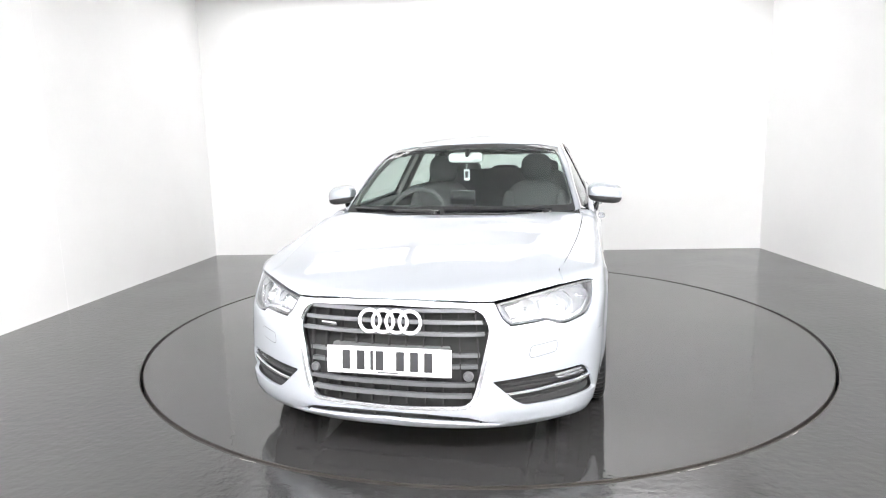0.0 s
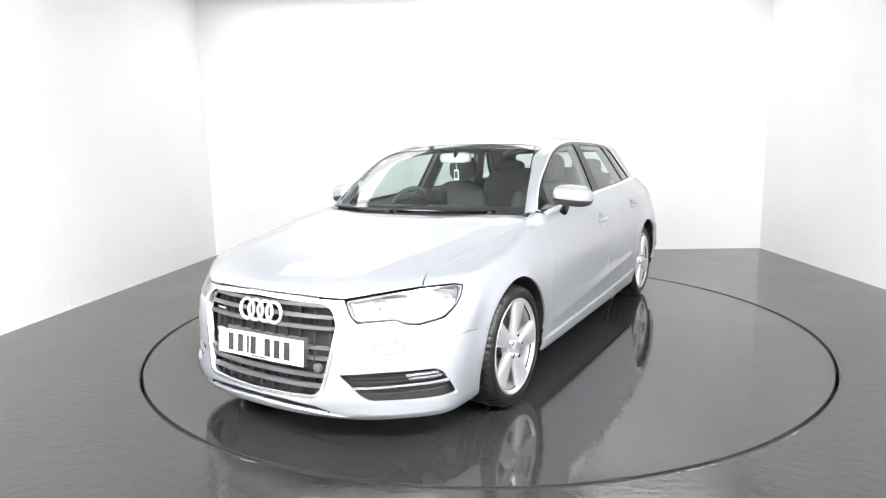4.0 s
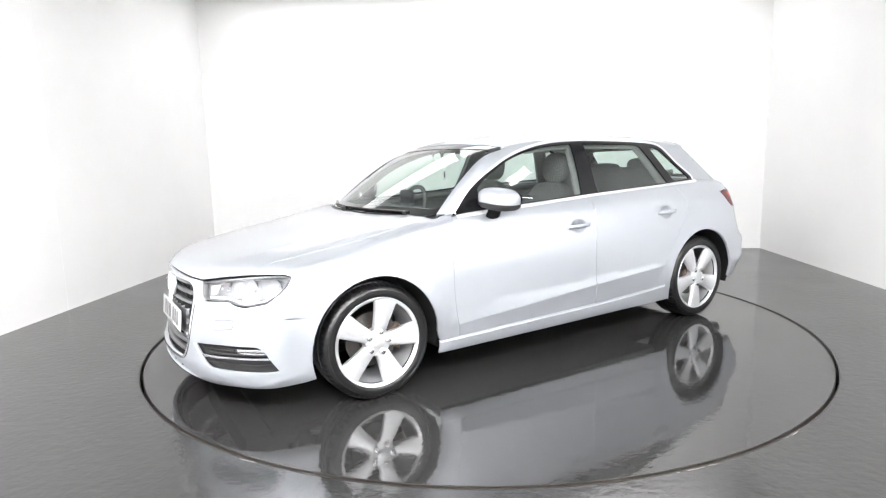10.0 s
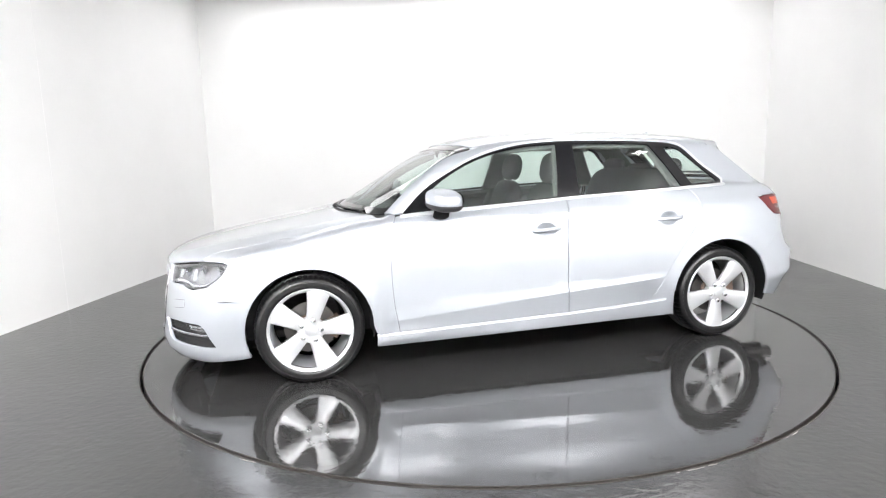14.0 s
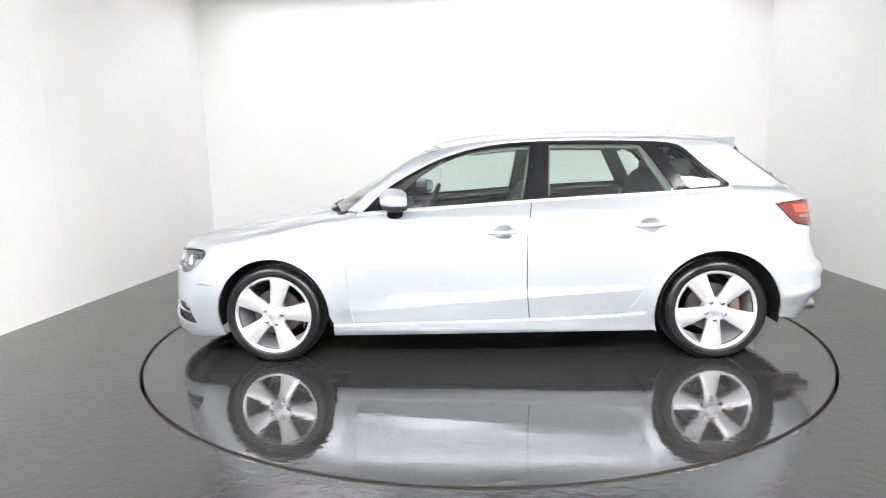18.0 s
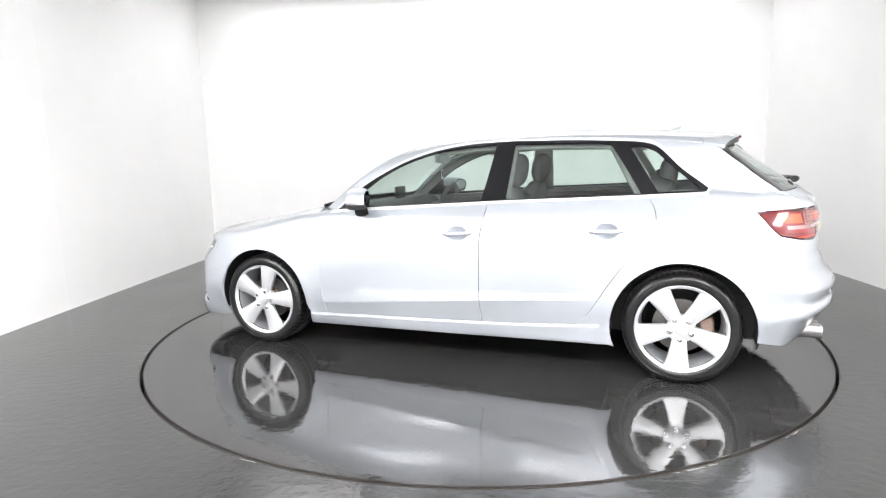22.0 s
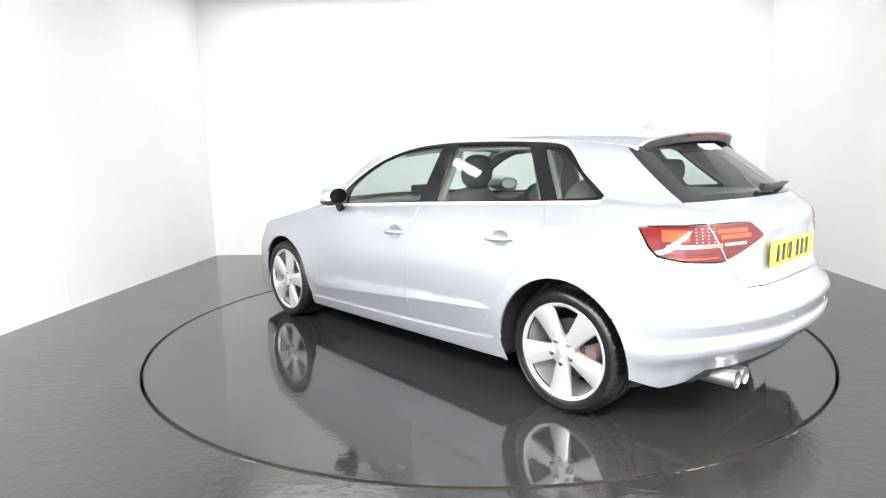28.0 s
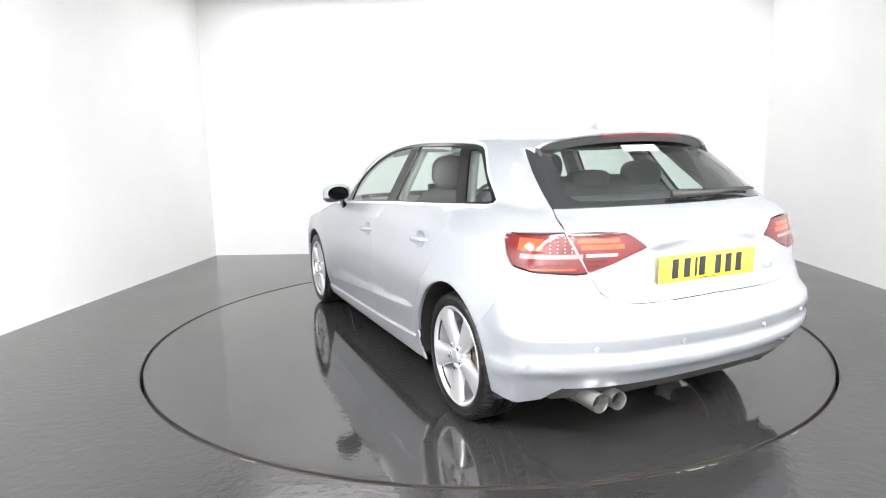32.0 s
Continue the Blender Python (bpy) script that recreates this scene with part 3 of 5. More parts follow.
def over(points):
    """Outline points of the side view, for panels that wrap over the shoulder; a third number is a point's own y."""
    out = []
    for p in points:
        q = np.array([p]) if len(p) == 3 else surface("side", [p])
        out.append(tuple(flat("shoulder", q)[0]))
    return out


def flow(points, n=6):
    """A soft open line through a few points."""
    p = [np.array(q, float) for q in points]
    p = [2 * p[0] - p[1]] + p + [2 * p[-1] - p[-2]]
    out = []
    for a, b, c, d in zip(p, p[1:], p[2:], p[3:]):
        ka, kb, kc = (max(math.sqrt(np.linalg.norm(v - u)), 1e-4) for u, v in ((a, b), (b, c), (c, d)))
        m1 = (c - b) + kb * ((b - a) / ka - (c - a) / (ka + kb))
        m2 = (c - b) + kb * ((d - c) / kc - (d - b) / (kb + kc))
        for t in np.arange(n) / n:
            out.append((2 * t ** 3 - 3 * t ** 2 + 1) * b + (t ** 3 - 2 * t ** 2 + t) * m1 + (-2 * t ** 3 + 3 * t ** 2) * c + (t ** 3 - t ** 2) * m2)
    return [tuple(float(v) for v in q) for q in out] + [tuple(points[-1])]


def solid(dom, uv, step=.02):
    """Points of the form along a line of a panel's coordinates, closely set."""
    line = []
    for a, b in zip(uv, uv[1:]):
        n = max(1, int(math.hypot(b[0] - a[0], b[1] - a[1]) / step))
        line += [(a[0] + (b[0] - a[0]) * k / n, a[1] + (b[1] - a[1]) * k / n) for k in range(n)]
    return [tuple(p) for p in surface(dom, line + [uv[-1]])]


def rise(points):
    """Lifts outline points of the nose towards the corner, as the bumper's lower edge sweeps up."""
    return [(u, v + .018 * float(ramp(np.array([abs(u)]), .1, .75)[0])) for u, v in points]


# outlines, for the left half; the right half mirrors them
HEADLIGHT = rounded([(.435, .651), (.60, .676), (.765, .692), (.905, .697), (.945, .688), (.925, .645), (.895, .612), (.835, .573), (.728, .553), (.678, .56), (.64, .576), (.49, .567), (.461, .59)], .02)
FOG = rounded(rise([(.403, .341), (.59, .348), (.79, .348), (.824, .328), (.888, .222), (.77, .224), (.53, .230), (.488, .256), (.447, .298)]), .015)
GRILLE_HALF = [(0, .668), (.345, .653), (.395, .625), (.42, .56), (.36, .32), (.34, .268), (.305, .243), (0, .238)]
SLOT_HALF = [(0, .228), (.16, .226), (.31, .212), (.44, .170), (.26, .186), (0, .198)]
SHUT = [(1.78, .66), (1.7, .68), (1.5, .705), (1.2, .735), (1.0, .745), (.92, .742), (.885, .728)]
DLO = [(.772, .914), (.65, 1.026), (.56, 1.088), (.45, 1.148), (.30, 1.214), (.13, 1.266), (-.04, 1.297), (-.264, 1.313), (-.518, 1.313), (-.85, 1.303), (-1.08, 1.287), (-1.15, 1.27), (-1.187, 1.247), (-1.289, 1.147), (-1.437, 1.032), (-1.43, 1.018), (-1.402, 1.014), (-1.148, 1.003)]
BELT = [(-.9, .993), (-.6, .982), (-.26, .968), (.16, .945), (.45, .93)]
REAR_EDGE = [(-.72, .289), (-.77, .297), (-.83, .345), (-.95, .53), (-1.05, .67), (-1.14, .78), (-1.178, .86), (-1.172, .93), (-1.13, 1.001)]
DOOR_EDGE = [(-.255, .968), (-.24, .87), (-.222, .76), (-.22, .59), (-.22, .42), (-.232, .268)]
WING_EDGE = [(.822, .246), (.85, .42), (.86, .59), (.852, .80), (.828, .88), (.812, .912)]
LIGHT_OUT = rounded([(1.029, .912), (.90, .923), (.742, .930), (.651, .776), (.697, .772), (.858, .785), (.955, .803), (.988, .838)], .012)
LIGHT_IN = rounded([(.738, .930), (.49, .927), (.45, .905), (.386, .862), (.557, .805), (.647, .777)], .012)
SCREEN_HALF = [(0, .916), (.45, .914), (.66, .912), (.718, .916), (.649, 1.14), (.600, 1.225), (.572, 1.278), (.50, 1.297), (.34, 1.310), (0, 1.322)]
HATCH_HALF = [(0, 1.022), (.30, 1.021), (.622, 1.016), (.607, 1.10), (.562, 1.262), (.45, 1.275), (0, 1.29)]

# soft lines through the knots
DLO = flow(DLO[:15]) + DLO[15:]
REAR_EDGE, DOOR_EDGE, WING_EDGE = flow(REAR_EDGE, 4), flow(DOOR_EDGE, 4), flow(WING_EDGE, 4)
PILLAR_LINE = flow([(.702, .918), (.624, 1.14), (.586, 1.225), (.567, 1.278)], 5)
SCREEN_HALF = SCREEN_HALF[:3] + PILLAR_LINE + SCREEN_HALF[7:]

SILL_TOP = [(x, float(sill_z(np.array([x]))[0])) for x in np.linspace(.952, -.72, 22)]
corner = flat("top", surface("front", [(.765, .697)]))[0]
shut_line = smooth_curve([.885, .92, 1.0, 1.2, 1.5, 1.7, 1.78, float(corner[0])], [.728, .738, .743, .735, .705, .677, .660, float(corner[1])])
SHUT = [(float(x), float(shut_line(x))) for x in np.linspace(corner[0], .905, 48)]

# bonnet
lead = surface("front", [(0.0, .674), (.18, .670), (.345, .659), (.435, .655), (.52, .668), (.60, .680), (.70, .690), (.765, .696)])
lead = [(u, max(v, 0)) for u, v in flat("hood", lead)]
rest = [tuple(p) for p in flat("hood", solid("top", SHUT))][1:] + [tuple(p) for p in flat("hood", surface("top", [(.925, .672), (.957, .60), (1.005, .50), (1.052, .37), (1.085, .22), (1.102, 0.0)]) - [0, 0, .0])]
panel("bonnet", "hood", mirror_top(lead + rest), PAINT, car, "silver metallic bonnet with two soft creases", gap=.0052, step=.03, fine=.012)

# front wings
wing = ([tuple(p) for p in WING_EDGE] + solid("top", [(.872, .728), (.89, .735)] + SHUT[::-1])
        + solid("front", [(.78, .699), (.80, .700), (.905, .701), (.949, .690), (.929, .645), (.899, .612), (.855, .580), (.872, .515), (.90, .495)])
        + arch_points(1, 32, 180, 22) + [(.955, .255), (.94, .240)])
pair("front_wing", "shoulder", over(wing), PAINT, car, "silver front wing", gap=.0, step=.04, fine=.015, depth=.014)

# front bumper
arch_f = [tuple(p) for p in flat("front", surface("side", arch_points(1, 32, -22, 8)))]
bump_half = ([(0, .672), (.18, .668), (.345, .657), (.43, .653), (.456, .592), (.485, .562), (.64, .572), (.676, .556), (.728, .548), (.84, .569), (.855, .580), (.872, .515), (.90, .495)]
             + arch_f + rise([(.985, .145), (.86, .140), (.66, .146), (.44, .142), (.22, .160), (0, .168)]))
slot = mirror_half(SLOT_HALF)
panel("front_bumper", "front", mirror_half(bump_half), PAINT, car, "silver front bumper with large hexagonal grille opening", gap=.0, step=.035, fine=.015,
      holes=[rounded(mirror_half(GRILLE_HALF), .03), FOG, FOG * [-1, 1], slot])

# headlights
lens_l, lens_r = pair("headlight", "front", HEADLIGHT, CLEAR, car, "clear headlight with chrome reflectors", gap=.003, depth=.006, step=.03, fine=.015)
pair("housing", "front", HEADLIGHT, HOUSING, (lens_l, lens_r), "smoky grey lamp housing", gap=.002, lift=-.055, depth=-.05, step=.04, fine=.02)

# side of the body: pillars, roof rail and rear quarter in one pressing
screen_edge = solid("screen", [(u + .003, v) for u, v in PILLAR_LINE])
roof_edge = solid("top", [(.30, .558), (0.0, .556), (-.4, .556), (-.8, .556), (-1.2, .553), (-1.40, .548)])
tail_edge = solid("rear", [(1.112, 1.258), (.965, 1.14), (.826, 1.019), (.745, .936), (.90, .929), (1.036, .917), (.994, .836), (.96, .80), (1.03, .64), (1.13, .535)])
body_side = ([(.812, .912)] + screen_edge + roof_edge + tail_edge + arch_points(-1, 142, 6, 20)
             + [(-.952, .345)] + [p for p in REAR_EDGE if p[1] > .344] + [DLO[-1]] + DLO[::-1][1:])
pair("body_side", "shoulder", over(body_side), PAINT, car, "silver body side with pillars and rear quarter", gap=.0004, step=.04, fine=.015)
sill = [(.952, .168)] + SILL_TOP + [(-.77, .297), (-.83, .345), (-.952, .345)] + arch_points(-1, 5, -20, 5) + [(-.95, .19), (-.5, .185), (.2, .175)]
pair("sill", "side", sill, PAINT, car, "silver sill panel", gap=.001, step=.035, fine=.012, depth=.010, extra=[(x, z + d) for x, z in [(q, float(sill_z(np.array([q]))[0])) for q in np.arange(-.9, .95, .015)] for d in (-.016, -.0115, -.008, -.005, -.002)])

# doors
around = [(hx + dx * .008, hz + dz * .008) for hx, hz in HANDLES for dx in range(-10, 11) for dz in range(-7, 8)]
fold = [(x, float(crease_z(np.array([x]))[0]) + d) for x in np.arange(-.9, .86, .02) for d in (-.03, -.02, -.012, -.005, 0, .004, .01, .02, .04)]
fd = [p for p in SILL_TOP[::-1] if -.215 < p[0] < .81] + WING_EDGE[:-1] + [(.815, .906), (.772, .910), (.684, .916), (.45, .927), (.16, .942)] + [(-.2515, .965)] + DOOR_EDGE[1:]
front_doors = pair("front_door", "side", fd, PAINT, car, "silver front door, closed", gap=.0029, step=.04, fine=.015, depth=.011, extra=around + fold)
rd = DOOR_EDGE[::-1][:-1] + [(-.257, .965), (-.6, .979), (-.9, .990), (-1.132, .998)] + REAR_EDGE[::-1][1:] + [p for p in SILL_TOP[::-1] if -.70 < p[0] < -.24]
rear_doors = pair("rear_door", "side", rd, PAINT, car, "silver rear door, closed", gap=.0029, step=.04, fine=.015, depth=.011, extra=around + fold)

def ribbon(name, dom, line, w, lift):
    """A black strip behind a shut line that paints the gap's shade, on both sides."""
    p = dense(np.array(line, float), .03)[:-max(1, int(math.ceil(np.linalg.norm(np.array(line[0]) - np.array(line[-1])) / .03)))]
    p = np.concatenate([p, [line[-1]]])
    d = np.gradient(p, axis=0)
    d /= np.maximum(np.linalg.norm(d, axis=1, keepdims=True), 1e-9)
    n = np.stack([-d[:, 1], d[:, 0]], 1) * w / 2
    return pair(name, dom, np.concatenate([p + n, (p - n)[::-1]]), BLACK, car, gap=0, lift=lift, depth=0, step=.05, fine=.03)


ribbon("door_gap_shade", "side", WING_EDGE, .034, -.010)
ribbon("door_gap_shade", "side", DOOR_EDGE, .034, -.010)
ribbon("door_gap_shade", "side", REAR_EDGE, .034, -.010)
ribbon("sill_gap_shade", "side", [p for p in SILL_TOP if -.72 < p[0] < .83], .026, -.014)
ribbon("bonnet_gap_shade", "top", SHUT[1:], .03, -.012)

# side glass with its black frames
W_FRONT = rounded([(.585, .935)] + flow([(.575, 1.045), (.505, 1.097), (.335, 1.187), (.165, 1.245), (-.01, 1.280), (-.262, 1.298)]) + [(-.235, 1.12), (-.205, .975), (.16, .952), (.45, .937)], .012)
W_REAR = rounded([(-.352, .981), (-.362, 1.12), (-.375, 1.298), (-.85, 1.287), (-.925, 1.280), (-1.00, 1.17), (-1.10, 1.007), (-.9, 1.001), (-.6, .989)], .012)
W_QUART = rounded([(-1.185, 1.015), (-1.10, 1.15), (-1.03, 1.262), (-1.10, 1.262), (-1.165, 1.235), (-1.27, 1.137), (-1.395, 1.033), (-1.38, 1.025)], .012)
belt_line = [DLO[0]] + [(.45, .932), (.16, .947), (-.26, .970), (-.6, .984), (-.9, .995)]
dlo = DLO + BELT
pair("window_frame", "side", dlo, TRIM, car, "black gloss window surround", holes=[W_FRONT, W_REAR, W_QUART], gap=.0005, lift=-.003, depth=.012, step=.04, fine=.015)
for nm, o in (("front_side_window", W_FRONT), ("rear_side_window", W_REAR), ("quarter_window", W_QUART)):
    for g in pair(nm, "side", o, GLASS, car, "green-tinted side glass", gap=-.004, lift=-.008, depth=0, step=.06):
        g.visible_shadow = False
# bright line under the windows
low = [(x, z - .013) for x, z in [(-1.43, 1.016), (-1.40, 1.011), (-1.13, 1.000), (-.9, .992), (-.6, .981), (-.26, .967), (.16, .944), (.45, .930), (.70, .915), (.785, .908)]]
high = [(x, z + .013) for x, z in low][::-1]
chrome_line = low + high
pair("belt_trim", "side", chrome_line, ALU, car, "satin aluminium waistline trim", gap=0, lift=.004, depth=.010, step=.05, fine=.012)
upper_trim = [(-1.43, 1.016), (-1.447, 1.030), (-1.30, 1.147), (-1.196, 1.253), (-1.156, 1.278), (-1.08, 1.296), (-.85, 1.312), (-.518, 1.322), (-.264, 1.322), (-.04, 1.306), (.13, 1.275), (.30, 1.223)]
upper_line = flow([(x, z + (.0 if k < 2 else .004)) for k, (x, z) in enumerate(upper_trim)] + [(.45, 1.157), (.56, 1.097), (.65, 1.035), (.772, .921)], 5)
inner_line = np.array(upper_line)
d_line = np.gradient(inner_line, axis=0)
d_line /= np.linalg.norm(d_line, axis=1, keepdims=True)
low_line = inner_line + np.stack([d_line[:, 1], -d_line[:, 0]], 1) * .011
pair("upper_trim", "side", np.concatenate([inner_line, low_line[::-1]]), ALU, car, "thin satin aluminium window trim", gap=0, lift=.003, depth=.006, step=.05, fine=.012)

# windscreen, roof, rear window
screen = mirror_half(SCREEN_HALF)
SCREEN_IN = [(0, .952), (.45, .950), (.65, .944), (.692, .956), (.615, 1.15), (.577, 1.232), (.556, 1.262), (.49, 1.276), (.34, 1.279), (0, 1.290)]
panel("windscreen_border", "screen", screen, FRIT, car, "black printed border of the windscreen", holes=[rounded(mirror_half(SCREEN_IN), .03)], gap=0, lift=-.004, depth=.008, step=.04, fine=.02)
g = panel("windscreen", "screen", rounded(mirror_half(SCREEN_IN), .03), GLASS, car, "clear windscreen glass", gap=-.004, lift=-.006, depth=0, step=.07, fine=.03)
g.visible_shadow = False
roof_front = move("screen", [(0, 1.316), (.34, 1.305), (.50, 1.292), (.565, 1.278)], "top")
roof_half = [(roof_front[0][0], 0.0)] + [tuple(p) for p in roof_front[1:]] + [(.30, .556), (0.0, .554), (-.4, .554), (-.8, .554), (-1.2, .551), (-1.40, .546), (-1.43, .40), (-1.445, 0.0)]
panel("roof", "top", mirror_top(roof_half), PAINT, car, "silver roof panel", gap=.001, step=.05, fine=.025)
hatch = mirror_half(HATCH_HALF)
HATCH_IN = [(0, 1.045), (.30, 1.044), (.50, 1.044), (.525, 1.065), (.46, 1.235), (.42, 1.250), (0, 1.258)]
panel("rear_window_border", "back", hatch, FRIT, car, "black printed border of the rear window", holes=[rounded(mirror_half(HATCH_IN), .03)], gap=.002, lift=-.006, depth=.01, step=.04, fine=.02)
g = panel("rear_window", "back", rounded(mirror_half(HATCH_IN), .03), GLASS, car, "dark tinted rear window", gap=-.004, lift=-.005, depth=0, step=.07, fine=.03)
g.visible_shadow = False

# tailgate, bumper, lamps
gate_edge = solid("back", [(0, 1.018), (.30, 1.017), (.61, 1.012)]) + solid("rear", [(.745, .933), (.651, .776), (.60, .70), (.53, .655), (.385, .650), (.2, .654), (0, .657)])
gate_half = [(max(u, 0), v) for u, v in flat("deck", gate_edge)]
lamp_hole = flat("deck", surface("rear", LIGHT_IN))
panel("tailgate", "deck", mirror_half(gate_half), PAINT, car, "silver tailgate, closed", holes=[lamp_hole, lamp_hole * [-1, 1]], gap=.0008, step=.022, fine=.015)
arch_r = [tuple(p) for p in flat("rear", surface("side", arch_points(-1, 143, 186, 8)))]
rb_half = ([(0, .6545), (.385, .6475), (.53, .6525), (.60, .695), (.649, .771), (.697, .768), (.858, .781), (.959, .799), (1.0293, .64), (1.1293, .535)]
           + arch_r + [(1.006, .258), (.931, .247), (.829, .272), (.79, .300), (.735, .332), (.52, .352), (.12, .370), (0, .373)])
panel("rear_bumper", "rear", mirror_half(rb_half), PAINT, car, "silver rear bumper", gap=.0004, step=.035, fine=.015)
strip_half = [(0, .368), (.12, .365), (.52, .347), (.70, .333), (.742, .320), (.60, .318), (.52, .321), (.12, .335), (0, .337)]
panel("valance_strip", "rear", mirror_half(strip_half), PAINT, car, "silver strip under the rear bumper", gap=.0, lift=-.005, step=.05, fine=.02)
diff_half = [(0, .345), (.12, .343), (.52, .328), (.72, .322), (.785, .300), (.82, .269), (.80, .252), (.60, .262), (.3, .276), (0, .282)]
panel("diffuser", "rear", mirror_half(diff_half), PLASTIC, car, "black plastic lower valance", gap=.0, lift=-.018, step=.05, fine=.025)
tail_lamps = pair("tail_light", "rear", LIGHT_OUT, RED, car, "red rear light cluster on the wing", gap=.003, lift=.002, depth=.02, step=.03, fine=.012)
gate_lamps = pair("tailgate_light", "rear", LIGHT_IN, RED, car, "red rear light cluster on the tailgate", gap=.003, lift=.002, depth=.02, step=.03, fine=.012)


# ---- front details ----
def on(dom, uv, lift=0.0):
    p = surface(dom, uv)
    return p + grad(p) * lift


def strip(name, dom, line, h, mat, parent, label="", **kw):
    """A narrow panel along a line in a panel's coordinates."""
    up = [(u, v + h / 2) for u, v in line]
    lo = [(u, v - h / 2) for u, v in line][::-1]
    return panel(name, dom, up + lo, mat, parent, label, **kw)


GR = rounded(mirror_half(GRILLE_HALF), .03)
grille = panel("grille", "front", GR, BLACK, car, "black radiator grille with grey slats and a bright frame", gap=-.002, lift=-.055, depth=-.05, step=.05, fine=.02)
inner = inset(dense(GR if area(GR) > 0 else GR[::-1], .02), .014)
panel("frame", "front", GR, CHROME, grille, "satin chrome grille frame", holes=[inner], gap=0, lift=.004, depth=.03, step=.03, fine=.015)


def grille_reach(z):
    return float(np.interp(z, [.245, .30, .56, .625, .66], [.295, .345, .402, .378, .33])) - .012


for z in (.634, .588, .541, .452, .406, .340, .296):
    r = grille_reach(z)
    strip("slat", "front", [(u, z - .004 * abs(u) / r) for u in np.linspace(r, -r, 9)], .015, SLAT, grille, "grey horizontal slat" if z > .6 else "", gap=0, lift=-.034 if .36 < z < .5 else -.010, depth=.025, step=.05, fine=.03)
for u in np.linspace(-.36, .36, 11):
    top_z, low_z = float(np.interp(abs(u), [0, .33, .38], [.65, .645, .60])), .255 if abs(u) < .32 else .34
    panel("rib", "front", [(u - .0025, low_z), (u + .0025, low_z), (u + .0025, top_z), (u - .0025, top_z)], UNDER, grille, gap=0, lift=-.034, depth=.02, step=.08, fine=.06)
panel("plate_holder", "front", rounded([(-.25, .486), (.25, .486), (.25, .360), (-.25, .360)], .01), SLAT, grille, "dark grey number plate holder", gap=0, lift=-.032, depth=.03, step=.06, fine=.03)
for s in (1, -1):
    c = on("front", [(s * .318, .372)], -.004)[0]
    at(part("parking_sensor", lathe([(.001, .004), (.016, .004), (.019, .001), (.021, -.01), (.001, -.01)], 20, "x"), SLAT, grille, "grey round parking sensor"), pose(c[0], c[1], c[2], 0, 0, s * 12))


def number_plate(name, mat, m, label):
    """A UK plate; its characters are plain bars."""
    pl = part(name, box((.003, .520, .111), (0, 0, 0), .0012), mat, car, label)
    at(pl, m)
    for y, w in ((-.178, .034), (-.116, .034), (-.069, .013), (-.036, .034), (.050, .034), (.108, .034), (.166, .034)):
        part("character_bar", box((.0012, w, .079), (.0019, y, 0), .0003, 1), INK, pl)
    part("maker_bar", box((.0012, .09, .005), (.0019, 0, -.048), .0003, 1), INK, pl)
    return pl


number_plate("front_number_plate", PLATE_W, pose(2.166, 0.004, .424, 0, -6.5, 2), "white front number plate with dark bars")


def rings(name, r, gap_y, t, m, label):
    bms = []
    for k in range(4):
        cy = (k - 1.5) * gap_y
        bms.append(tube([((.0025 if k % 2 else 0), cy + r * math.cos(a), r * math.sin(a)) for a in np.linspace(0, 2 * math.pi, 40, endpoint=False)], t, 8, True))
    return at(part(name, merge(*bms), ALU, car, label), m)


rings("front_badge", .044, .0565, .0072, pose(2.150, 0.012, .584, 0, -8, 0), "four plain chrome rings on the grille")
c = on("front", [(-.25, .566)], .002)[0]
at(part("grille_badge", box((.006, .075, .013), (0, 0, 0), .003), CHROME, car, "small chrome badge bar"), pose(c[0], c[1], c[2], 0, 0, -14))

